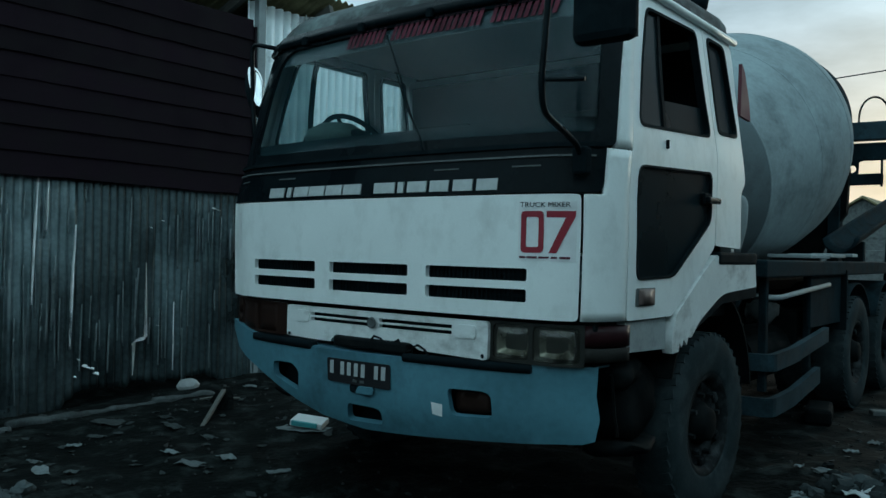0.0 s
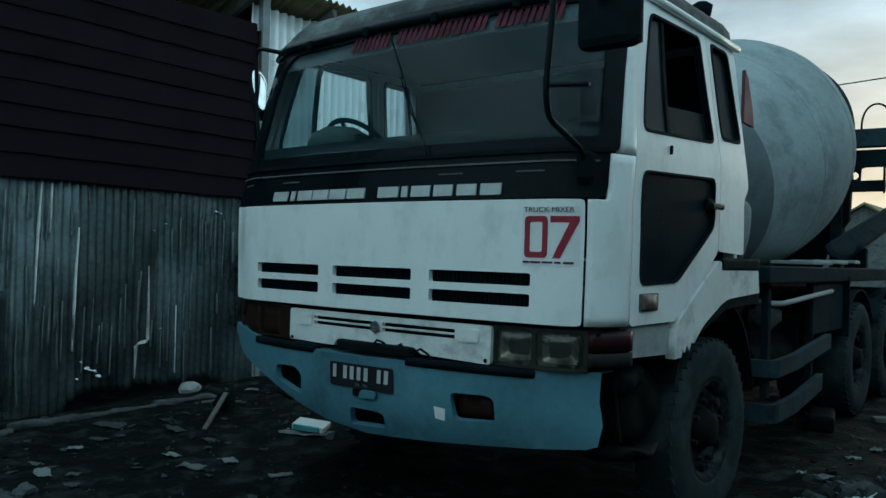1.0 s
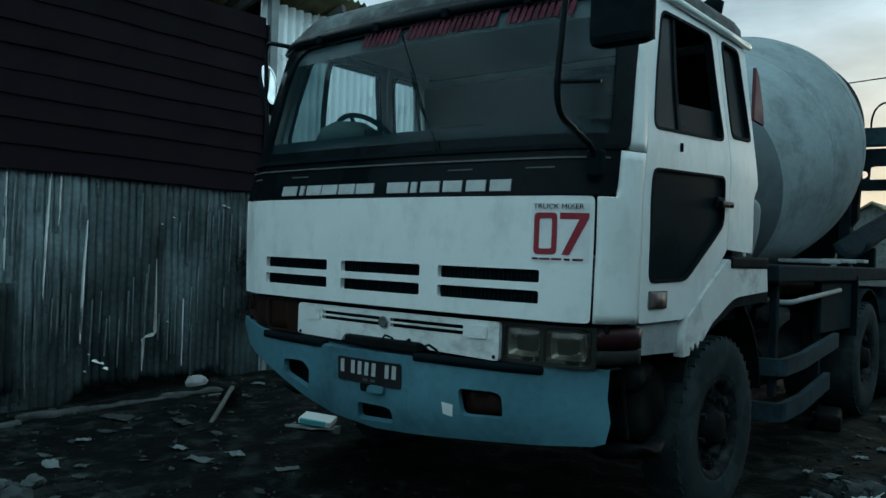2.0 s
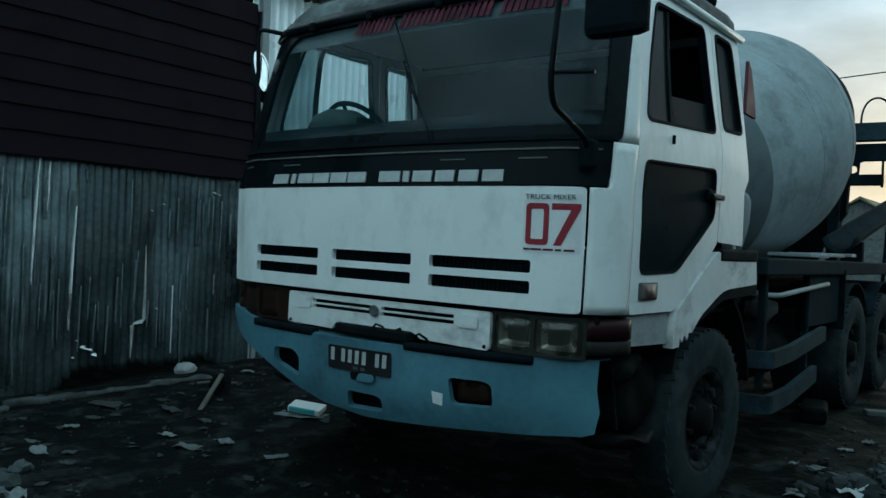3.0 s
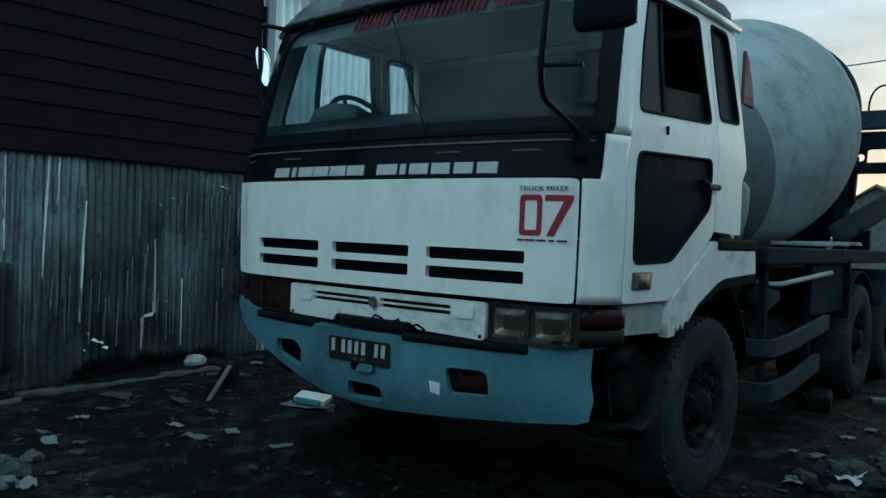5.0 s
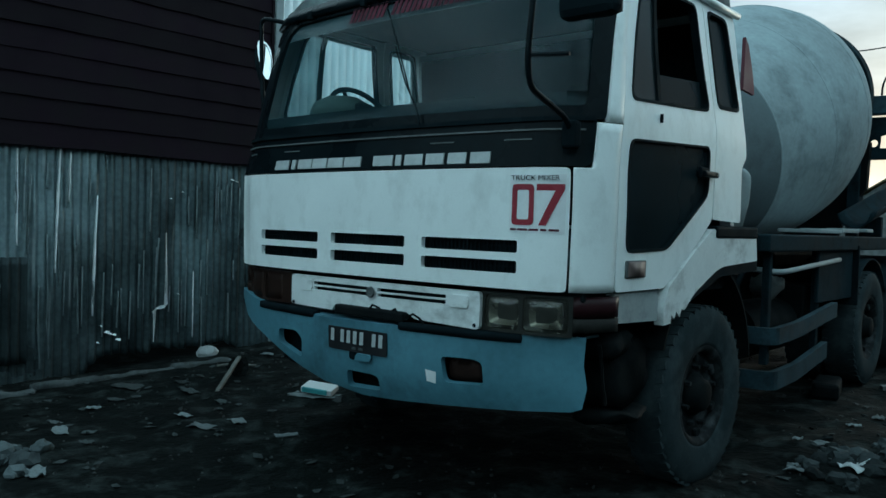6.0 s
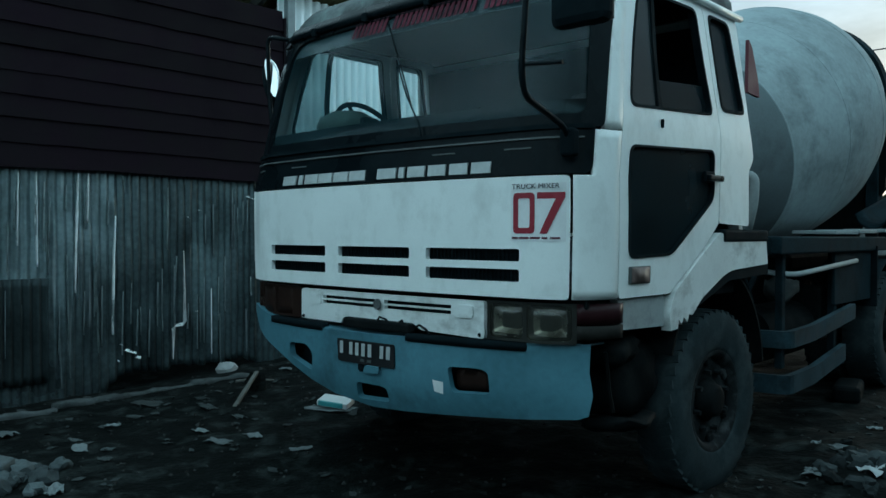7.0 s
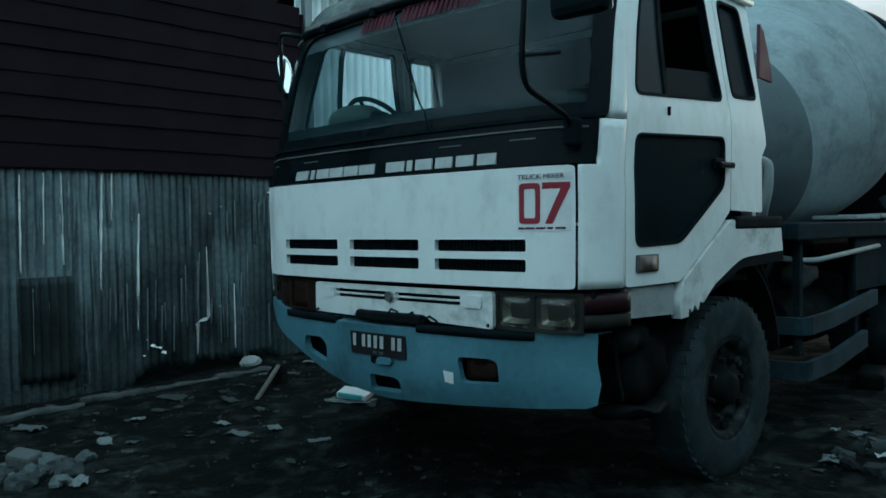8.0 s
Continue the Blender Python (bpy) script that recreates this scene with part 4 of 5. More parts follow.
for s in (1, -1):
    def rp(pts, r=0.05):
        if s < 0:
            pts = [(min(y_, 1.63) if pts is RWIN else y_, z_ + (0.03 if z_ > 2.55 else 0.0) if pts is DOOR or pts is QUARTER else z_ + (0.075 if z_ > 2.2 else 0.06) if 1.85 < z_ < 2.496 else z_) for y_, z_ in pts]
        return round_poly(side_poly(pts, s), r, 4)
    door = smooth_flat(part("door", sheet(cab, rp(DOOR, 0.02), [rp(UPWIN, 0.06), rp(LWIN, 0.05)], 0.07, 0.018), WHITE, truck, "dirty white cab door with a low kerb window"))
    part("kerb_window", sheet(cab, rp([(0.39, 1.195), (0.805, 1.205), (1.275, 1.495), (1.285, 1.757), (0.40, 1.717)], 0.05), (), 0.08, 0.006, -0.012), SIDE_GLASS if s > 0 else CLEAR_GLASS, door, "dark lower door window")
    rim_o = [(0.394, 1.199), (0.804, 1.209), (1.272, 1.496), (1.281, 1.755), (0.404, 1.714)]
    part("window_seal", sheet(cab, rp(rim_o, 0.055), [rp([(0.408, 1.211), (0.798, 1.221), (1.26, 1.502), (1.27, 1.744), (0.415, 1.704)], 0.048)], 0.05, 0.030, 0.005), PLASTIC, door)
    part("quarter_glass", sheet(cab, rp([(0.42, 1.88), (0.715, 1.90), (0.715, 2.47), (0.57, 2.47)], 0.05), (), 0.08, 0.006, -0.016), QUARTER_GLASS if s > 0 else HAZED_GLASS, door, "quarter light with grey sheen painted in its film")
    part("drop_glass", sheet(cab, rp([(0.72, 1.90), (1.295, 1.93), (1.262, 2.095), (0.72, 2.055)], 0.0), (), 0.08, 0.006, -0.026), SIDE_GLASS if s > 0 else CLEAR_GLASS, door, "half-lowered door glass")
    part("window_bar", sheet(cab, rp([(0.705, 1.90), (0.735, 1.902), (0.735, 2.47), (0.705, 2.47)], 0.0), (), 0.08, 0.02, -0.006), PLASTIC, door)
    part("window_seal", sheet(cab, rp([(0.416, 1.886), (1.294, 1.936), (1.172, 2.484), (0.564, 2.464)], 0.06), [rp([(0.430, 1.900), (1.279, 1.949), (1.161, 2.469), (0.576, 2.449)], 0.055)], 0.05, 0.040, 0.004), PLASTIC, door)
    hd = cab(*sd(1.20, 1.60, s))
    handle = part("door_handle", block((s * (abs(hd.x) + 0.022), 1.245, 1.605), (0.03, 0.17, 0.032), 0.010), BLACK, door, "black door handle")
    part("handle_cup", block((s * (abs(hd.x) + 0.004), 1.20, 1.61), (0.02, 0.10, 0.06), 0.008), PLASTIC, door)
    mk = part("side_marker", sheet(cab, rp([(0.40, 1.085), (0.595, 1.085), (0.595, 1.165), (0.40, 1.165)], 0.01), (), 0.05, 0.02, 0.004), DULL, door, "cracked side marker lamp")
    part("marker_lens", sheet(cab, rp([(0.425, 1.09), (0.575, 1.09), (0.575, 1.16), (0.425, 1.16)], 0.012), (), 0.04, 0.02, 0.012), LENS_PALE, mk, "cracked brownish lens", True)
    part("lock", block((s * 1.256, 0.70, 1.835), (0.016, 0.008, 0.042), 0.003), PLASTIC, door)
    quarter = smooth_flat(part("rear_quarter", sheet(cab, rp(QUARTER, 0.02), [rp(RWIN, 0.05)], 0.07, 0.018), WHITE, truck, "white rear cab quarter with a narrow window"))
    part("quarter_window", sheet(cab, rp([(1.40, 1.97), (1.715, 1.985), (1.575, 2.49), (1.315, 2.49)], 0.05), (), 0.08, 0.006, -0.02), SIDE_GLASS if s > 0 else CLEAR_GLASS, quarter, "dark narrow rear window")
    part("window_seal", sheet(cab, rp([(1.404, 1.971), (1.714, 1.985), (1.574, 2.488), (1.312, 2.488)], 0.05), [rp([(1.420, 1.989), (1.697, 2.003), (1.560, 2.471), (1.329, 2.471)], 0.048)], 0.05, 0.040, 0.005), PLASTIC, quarter)
    # gutter along the roof's edge
    part("gutter", tube(bmesh.new(), [cab(*sd(yy, 2.54, s)) + Vector((s * 0.018, 0, 0)) for yy in (0.5, 0.8, 1.1, 1.4, 1.74)], 0.020, 8), WHITE, truck, "white roof gutter", True)
# side glass on the far side is open to the light
rear = part("rear_wall", sheet(lambda u, v: Vector((-u, 1.74 - 0.10 * max(0, v - 1.75), v)), round_poly([(-1.22, 1.30), (1.22, 1.30), (1.17, 2.56), (-1.17, 2.56)], 0.03, 3), (), 0.15, 0.05), WHITE, truck, "white rear cab wall")
part("rear_lining", sheet(lambda u, v: Vector((u, 1.66 - 0.10 * max(0, v - 1.75), v)), [(-1.16, 1.32), (1.16, 1.32), (1.12, 2.5), (-1.12, 2.5)], (), 0.2, 0.02), INTERIOR, rear, "dark cab lining")
part("head_lining", block((0, 0.95, 2.57), (2.1, 1.3, 0.03), 0.01), INTERIOR, rear)
# roof shell
bm = bmesh.new()
rings = []
us = [-2.86 + 5.72 * i / 90 for i in range(91)]
for z, inset in ((2.545, 0.0), (2.56, 0.0), (2.63, 0.012), (2.68, 0.05), (2.715, 0.14), (2.735, 0.30), (2.745, 0.6)):
    ring = []
    for u in us:
        p = cab(u, min(z, 2.56))
        c = Vector((0, 1.0, 0))
        d = Vector((p.x, p.y - 1.0, 0))
        f = max(0.0, 1 - inset / max(0.2, d.length))
        lean = 0.35 * max(0.0, z - 2.56) * (1 if abs(u) < 1.3 else 0.3)
        ring.append(bm.verts.new((c.x + d.x * f, c.y + d.y * f + lean, z)))
    rings.append(ring)
for a, b in zip(rings, rings[1:]):
    for i in range(len(us) - 1):
        bm.faces.new((a[i], a[i + 1], b[i + 1], b[i]))
bm.faces.new(rings[-1])
for a, b in zip(rings, rings[1:]):
    bm.faces.new((a[0], b[0], b[-1], a[-1]))
roof_shell = smooth_flat(part("cab_roof", bm, mat("patchy_roof_paint", (0.028, 0.034, 0.035), 0.6, scale=3, vary=0.4, bump=0.2, stain=(0.26, 0.34, 0.34), stain_amt=0.7, stain_scale=2.6, spec=0.2), truck, "cab roof with dark patchy flaking paint"), 50)
visor = part("roof_visor", sheet(cab, round_poly([(-1.36, 2.478), (1.36, 2.478), (1.36, 2.545), (-1.36, 2.545)], 0.02, 3), (), 0.06, 0.03, 0.028), BLACK, truck, "dark strip over the windscreen", True)
for x in (-0.75, -0.25, 0.25, 0.75):
    part("visor_clip", block(cab(x, 2.49) + Vector((0, -0.03, 0)), (0.035, 0.03, 0.05), 0.006), PLASTIC, visor)
part("roof_horn", lathe(bmesh.new(), [(0.02, -0.05), (0.05, -0.03), (0.06, 0.03), (0.03, 0.05), (0.001, 0.05)], 16, pose(1.05, 1.55, 2.74)), PLASTIC, truck, "black roof lamp stub", True)
# cab interior
dash = part("dashboard", sheet(lambda u, v: Vector((u, cab(u * 0.98, 1.75).y + 0.05 + v, 1.90 + 0.05 * v / 0.42 + 0.03 * math.sin(u * 5) * v)), [(-1.16, 0.0), (1.16, 0.0), (1.16, 0.42), (-1.16, 0.42)], (), 0.08, 0.35), INTERIOR, truck, "dark dashboard")
part("binnacle", block((-0.68, 0.42, 1.94), (0.46, 0.16, 0.12), 0.04), INTERIOR, dash)
wheel_m = pose(-0.70, 0.60, 1.93, -46)
sw = part("steering_wheel", tube(bmesh.new(), [wheel_m @ Vector((0.235 * math.cos(a), 0.235 * math.sin(a), 0)) for a in [i * 2 * math.pi / 32 for i in range(32)]], 0.016, 8, True), PLASTIC, truck, "large black steering wheel", True)
for a in (0.5, 2.64, 4.71):
    part("spoke", tube(bmesh.new(), [wheel_m @ Vector((0, 0, -0.03)), wheel_m @ Vector((0.23 * math.cos(a), 0.23 * math.sin(a), 0))], 0.012, 6), PLASTIC, sw)
part("hub", lathe(bmesh.new(), [(0.001, 0.0), (0.05, -0.005), (0.06, -0.03), (0.03, -0.10), (0.03, -0.35)], 18, wheel_m), PLASTIC, sw, smooth=True)
for cx, w in ((-0.66, 0.52), (0.55, 0.52), (0.0, 0.40)):
    st = part("cab_seat", block((cx, 1.05, 1.56), (w, 0.50, 0.16), 0.05), SEAT, truck, "worn grey-green cab seat")
    part("backrest", block((cx, 1.36, 1.86), (w, 0.14, 0.62 if cx else 0.44), 0.05, Matrix.Rotation(-0.16, 4, "X")), SEAT, st)
part("cloth_bundle", lathe(bmesh.new(), [(0.001, 0.07), (0.10, 0.06), (0.17, 0.02), (0.19, -0.03), (0.17, -0.06)], 18, pose(-0.66, 0.40, 1.98)), mat("pale_cloth", (0.07, 0.09, 0.078), 0.9, scale=12, vary=0.3, bump=0.4), truck, "pale cloth on the dashboard", True)

# mirrors
arm = part("mirror_arm", tube(bmesh.new(), rounded([(1.15, 0.08, 1.70), (1.155, 0.02, 1.765), (1.185, -0.29, 1.845), (1.185, -0.31, 1.95), (1.21, -0.30, 2.40), (1.25, -0.05, 2.52)], 0.06), 0.013, 10), BLACK, truck, "bent black tube mirror arm", True)
part("arm_foot", block((1.15, 0.075, 1.70), (0.07, 0.06, 0.12), 0.015), PLASTIC, arm)
part("arm_stub", tube(bmesh.new(), [(1.185, -0.30, 1.965), (1.355, -0.28, 1.955)], 0.009, 8), BLACK, arm)
mir = part("mirror", block((1.40, -0.22, 2.31), (0.25, 0.09, 0.44), 0.035), PLASTIC, truck, "large black rear-view mirror housing")
part("mirror_glass", block((1.40, -0.172, 2.31), (0.22, 0.006, 0.40), 0.002), CHROME, mir)
part("mirror_clamp", block((1.40, -0.275, 2.29), (0.05, 0.03, 0.05), 0.006), POST, mir)
arm2 = part("mirror_arm", tube(bmesh.new(), rounded([(-1.17, 0.36, 2.55), (-1.37, 0.32, 2.60), (-1.36, 0.33, 2.2), (-1.24, 0.28, 1.80)], 0.06), 0.014, 10), BLACK, truck, "bent black tube mirror arm", True)
face_ = Vector((0.62, -0.70, 0.33)).normalized()      # the glass looks forward and a little up
tall_ = Vector((-0.205, -0.163, 0.965))
tall_ = (tall_ - face_ * tall_.dot(face_)).normalized()
frame_ = Matrix((tall_.cross(face_), face_, tall_)).transposed().to_4x4()
frame_.col[0] = -frame_.col[0] if frame_.col[0][0] < 0 else frame_.col[0]
bm = bmesh.new()
bmesh.ops.create_uvsphere(bm, u_segments=28, v_segments=16, radius=1.0)
for v in bm.verts:       # fuller above, drawn out to a point below
    v.co.x = v.co.x * (1.0 + 0.25 * v.co.z) if v.co.x > 0 else v.co.x * 0.55
bm.transform(Matrix.Translation((-1.375, 0.35, 2.335)) @ frame_ @ Matrix.Diagonal((0.058, 0.010, 0.150, 1)))
mir2 = part("mirror", bm, SILVER, truck, "bright oval convex mirror", True)
bm = bmesh.new()
bmesh.ops.create_uvsphere(bm, u_segments=20, v_segments=12, radius=1.0, matrix=Matrix.Translation((-1.415, 0.375, 2.29)) @ frame_ @ Matrix.Diagonal((0.045, 0.03, 0.17, 1)))
part("mirror_back", bm, PLASTIC, mir2, smooth=True)

# wheel arches, step panels, fenders
for s in (1, -1):
    def fs(lift=0.0):
        return lambda u, v: Vector((s * (1.262 + lift), s * u, v))
    FEN = [(0.79, 0.845), (0.865, 0.850), (0.872, 0.892), (0.905, 0.868), (0.925, 0.905), (0.965, 0.873), (0.985, 0.915), (1.02, 0.905), (1.13, 0.985), (1.45, 1.115), (2.01, 1.14), (1.985, 1.275), (1.49, 1.275), (1.35, 1.325), (1.16, 1.225), (0.83, 1.03), (0.78, 0.93)]
    jag = round_poly([(s * y_, z_) for y_, z_ in FEN], [0.0] * 7 + [0.01, 0.05, 0.1, 0.01, 0.01, 0.03, 0.02, 0.04, 0.03, 0.03], 4)
    if s < 0:
        jag = list(reversed(jag))
    fen = smooth_flat(part("fender", sheet(fs(), jag, (), 0.06, 0.05), WHITE_ROUGH, truck, "chipped white front mudguard"))
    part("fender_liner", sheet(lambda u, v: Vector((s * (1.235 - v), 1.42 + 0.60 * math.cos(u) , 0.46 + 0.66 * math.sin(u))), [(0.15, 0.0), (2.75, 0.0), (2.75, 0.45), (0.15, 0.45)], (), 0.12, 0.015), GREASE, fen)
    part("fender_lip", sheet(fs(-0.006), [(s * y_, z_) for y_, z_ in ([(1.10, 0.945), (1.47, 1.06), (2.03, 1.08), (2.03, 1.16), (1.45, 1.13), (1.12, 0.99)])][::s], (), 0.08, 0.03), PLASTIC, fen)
    sp = part("step_panel", sheet(fs(-0.03), [(s * y_, z_) for y_, z_ in ((0.36, 0.882), (0.775, 0.868), (0.775, 1.018), (0.34, 1.018))][::s], (), 0.08, 0.04), STEP_SHADE, truck, "white step panel under the door, greyed for shade")
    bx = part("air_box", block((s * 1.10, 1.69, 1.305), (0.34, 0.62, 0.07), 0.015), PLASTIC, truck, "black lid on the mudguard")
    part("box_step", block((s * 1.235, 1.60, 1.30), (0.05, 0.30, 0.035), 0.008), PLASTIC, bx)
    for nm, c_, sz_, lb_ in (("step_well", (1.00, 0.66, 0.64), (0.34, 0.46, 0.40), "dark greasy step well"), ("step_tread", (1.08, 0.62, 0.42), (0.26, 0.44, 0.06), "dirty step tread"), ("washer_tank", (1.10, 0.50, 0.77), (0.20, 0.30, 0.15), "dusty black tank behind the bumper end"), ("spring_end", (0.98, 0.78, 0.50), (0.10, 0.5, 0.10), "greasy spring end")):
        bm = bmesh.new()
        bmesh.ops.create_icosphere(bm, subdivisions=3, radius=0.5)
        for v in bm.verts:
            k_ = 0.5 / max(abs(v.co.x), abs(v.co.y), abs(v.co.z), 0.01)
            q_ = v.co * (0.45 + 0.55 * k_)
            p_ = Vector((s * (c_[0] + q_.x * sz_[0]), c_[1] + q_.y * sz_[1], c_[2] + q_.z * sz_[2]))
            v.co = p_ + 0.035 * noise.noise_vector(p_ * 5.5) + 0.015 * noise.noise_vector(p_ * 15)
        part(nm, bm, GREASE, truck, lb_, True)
    part("dangling_strap", tube(bmesh.new(), [(s * 1.17, 0.34 + 0.012 * k, 0.78 - 0.05 * k + 0.02 * math.sin(k * 1.4)) for k in range(7)], 0.010, 6), GREASE, truck, "torn dangling rubber strap")

# wheels
def wheel(dual=False):
    w = new("wheel")
    w.parent = truck
    prof = [(0.270, -0.125), (0.30, -0.137), (0.40, -0.146), (0.455, -0.140), (0.485, -0.122), (0.494, -0.10), (0.498, -0.03), (0.498, 0.03), (0.494, 0.10), (0.485, 0.122), (0.455, 0.140), (0.40, 0.146), (0.30, 0.137), (0.270, 0.125), (0.262, 0.0), (0.270, -0.125)]
    for off in ((0.0, -0.32) if dual else (0.0,)):
        turn = Matrix.Translation((off, 0, 0)) @ pose(0, 0, 0, 0, 90)
        ty = part("tyre", lathe(bmesh.new(), prof, 64, turn), RUBBER, w, "dusty worn tyre", True)
        b = bmesh.new()
        for k in range(44):
            a = 2 * math.pi * k / 44
            for sgn in (-1, 1):
                t = Matrix.Translation((off, 0, 0)) @ Matrix.Rotation(a + 0.07 * (sgn > 0), 4, "X") @ Matrix.Translation((sgn * 0.088, 0, 0.487)) @ Matrix.Rotation(sgn * 0.25, 4, "Z")
                box(b, (0, 0, 0), (1, 1, 1), 0, t @ Matrix.Diagonal((0.075, 0.042, 0.019, 1)))
        tagged(part("tread", b, RUBBER, ty), kind="stuff")
        part("rim", lathe(bmesh.new(), [(0.272, -0.125), (0.262, -0.13), (0.250, -0.10), (0.235, 0.0), (0.23, 0.06), (0.235, 0.10), (0.262, 0.13), (0.280, 0.128)], 48, turn), RIM, w, "dirty steel rim", True)
    turn = pose(0, 0, 0, 0, 90)
    dish = 0.02 if not dual else -0.06
    disc = part("wheel_disc", lathe(bmesh.new(), [(0.238, 0.06), (0.21, 0.045 + dish), (0.16, 0.05 + dish), (0.15, 0.03 + dish), (0.11, 0.03 + dish), (0.001, 0.03 + dish)], 48, turn), RIM, w, "dark grimy wheel disc", True)
    part("hub", lathe(bmesh.new(), [(0.12, 0.03 + dish), (0.115, 0.08), (0.095, 0.10), (0.085, 0.14), (0.06, 0.15), (0.001, 0.15)], 28, turn), GREASE, w, "greasy hub", True)
    for k in range(8):
        a = 2 * math.pi * k / 8 + 0.2
        c = Vector((0.055 + dish, 0.165 * math.cos(a), 0.165 * math.sin(a)))
        part("nut", rod(c, c + Vector((0.045, 0, 0)), 0.017, 0.014, 6), RIM, w)
    for k in range(6):
        a = 2 * math.pi * k / 6
        b = bmesh.new()
        q = Matrix.Rotation(a, 4, "X")
        box(b, q @ Vector((0.075, 0, 0.212)), (0.035, 0.06, 0.045), 0.008, q, 1)
        part("rim_clamp", b, RIM, w)
    return w


wf = wheel()
wf.matrix_basis = pose(1.105, 1.43, 0.405, 4, 0, -2) @ Matrix.Diagonal((0.80, 1, 1, 1))
copy_thing(wf, pose(-1.07, 1.43, 0.405, 11, 0, 177))
wr = wheel(True)
wr.matrix_basis = pose(1.07, 5.02, 0.50, 20)
for x, y, rz, a in ((1.07, 6.33, 0, 50), (-1.07, 5.02, 180, 0), (-1.07, 6.33, 180, 70)):
    copy_thing(wr, pose(x, y, 0.50, a, 0, rz))
for y in (1.43, 5.02, 6.33):
    part("axle", rod((-0.95, y, 0.44), (0.95, y, 0.44), 0.07, n=14), GREASE, truck, "greasy axle")
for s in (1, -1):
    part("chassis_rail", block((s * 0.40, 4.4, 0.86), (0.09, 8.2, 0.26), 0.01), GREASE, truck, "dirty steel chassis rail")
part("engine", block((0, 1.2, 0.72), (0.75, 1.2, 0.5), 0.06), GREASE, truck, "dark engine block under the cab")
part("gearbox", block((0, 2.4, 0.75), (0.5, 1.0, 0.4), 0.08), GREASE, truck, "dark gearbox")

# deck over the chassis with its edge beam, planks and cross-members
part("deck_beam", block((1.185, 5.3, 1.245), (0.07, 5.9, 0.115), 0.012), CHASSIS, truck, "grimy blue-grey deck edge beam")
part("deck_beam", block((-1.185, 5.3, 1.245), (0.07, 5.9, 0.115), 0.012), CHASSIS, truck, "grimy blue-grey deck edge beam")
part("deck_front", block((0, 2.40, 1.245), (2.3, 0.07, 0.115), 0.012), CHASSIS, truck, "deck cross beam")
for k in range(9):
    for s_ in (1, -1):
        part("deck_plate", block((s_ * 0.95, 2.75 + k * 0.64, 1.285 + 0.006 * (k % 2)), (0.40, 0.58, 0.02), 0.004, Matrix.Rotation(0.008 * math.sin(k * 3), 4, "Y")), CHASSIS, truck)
# boards take a pale colour in place of sky reflected on the deck
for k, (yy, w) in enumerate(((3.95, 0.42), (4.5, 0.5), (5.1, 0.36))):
    part("loose_board", block((0.98, yy, 1.335 + 0.01 * k), (0.34, w, 0.03), 0.006, Matrix.Rotation(0.1 * (k - 1), 4, "Z")), POST, truck, "board lying on the deck, paled for reflected sky")
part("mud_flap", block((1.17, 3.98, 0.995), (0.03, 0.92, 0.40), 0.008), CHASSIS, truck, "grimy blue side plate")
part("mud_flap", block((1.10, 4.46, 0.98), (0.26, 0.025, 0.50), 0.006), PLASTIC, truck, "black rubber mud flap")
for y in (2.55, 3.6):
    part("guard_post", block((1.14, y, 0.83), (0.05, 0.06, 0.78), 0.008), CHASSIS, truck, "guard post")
GUARD = mat("scuffed_blue_guard", (0.026, 0.048, 0.061), 0.6, scale=6, vary=0.5, bump=0.3, stain=(0.006, 0.008, 0.010), stain_amt=0.9, stain_scale=5, spec=0.2)
# side guard bars bent inward at their front end
for z0, h, y1 in ((0.635, 0.11, 3.85), (0.345, 0.12, 3.62)):
    b = bmesh.new()
    path = rounded([(0.93, 2.46, z0), (1.21, 2.50, z0), (1.212, 2.95, z0 + 0.012), (1.215, y1, z0 + 0.10)], 0.06, 3)
    ring = []
    for i, p in enumerate(path):
        d = (path[min(i + 1, len(path) - 1)] - path[max(i - 1, 0)]).normalized()
        w = Vector((d.y, -d.x, 0)) * 0.022
        ring.append([b.verts.new(p + q) for q in (w + Vector((0, 0, h / 2)), w - Vector((0, 0, h / 2)), -w - Vector((0, 0, h / 2)), -w + Vector((0, 0, h / 2)))])
    for a, c in zip(ring, ring[1:]):
        for q in range(4):
            b.faces.new((a[q], a[(q + 1) % 4], c[(q + 1) % 4], c[q]))
    b.faces.new(ring[0])
    b.faces.new(ring[-1])
    part("guard_bar", b, GUARD, truck, "scuffed blue side guard bar")
part("grab_pipe", tube(bmesh.new(), rounded([(0.88, 2.50, 1.09), (1.16, 2.56, 1.055), (1.19, 2.72, 1.05), (1.20, 3.98, 1.115)], 0.1), 0.019, 10), POST, truck, "pale bent pipe along the side", True)
b = bmesh.new()
bmesh.ops.create_icosphere(b, subdivisions=3, radius=1.0)
for v in b.verts:
    q = v.co.copy()
    v.co = Vector((1.04 + q.x * 0.10, 2.85 + q.y * 0.20, 0.95 + q.z * (0.05 + 0.05 * (q.y < 0)) + 0.06 * noise.noise(q * 2.3)))
part("canvas_roll", b, mat("dusty_canvas", (0.06, 0.07, 0.072), 0.9, scale=8, vary=0.3, bump=0.5), truck, "dusty canvas roll behind the guard", True)
part("air_tank", rod((0.86, 2.62, 0.62), (0.86, 3.5, 0.62), 0.20, n=28), GREASE, truck, "dark air tank")
part("battery_box", block((0.88, 3.75, 0.72), (0.40, 0.40, 0.40), 0.02), GREASE, truck, "dark battery box")
part("exhaust_stack", rod((0.80, 2.10, 0.7), (0.80, 2.10, 1.28), 0.08, n=16), GREASE, truck, "sooty pipe behind the cab")
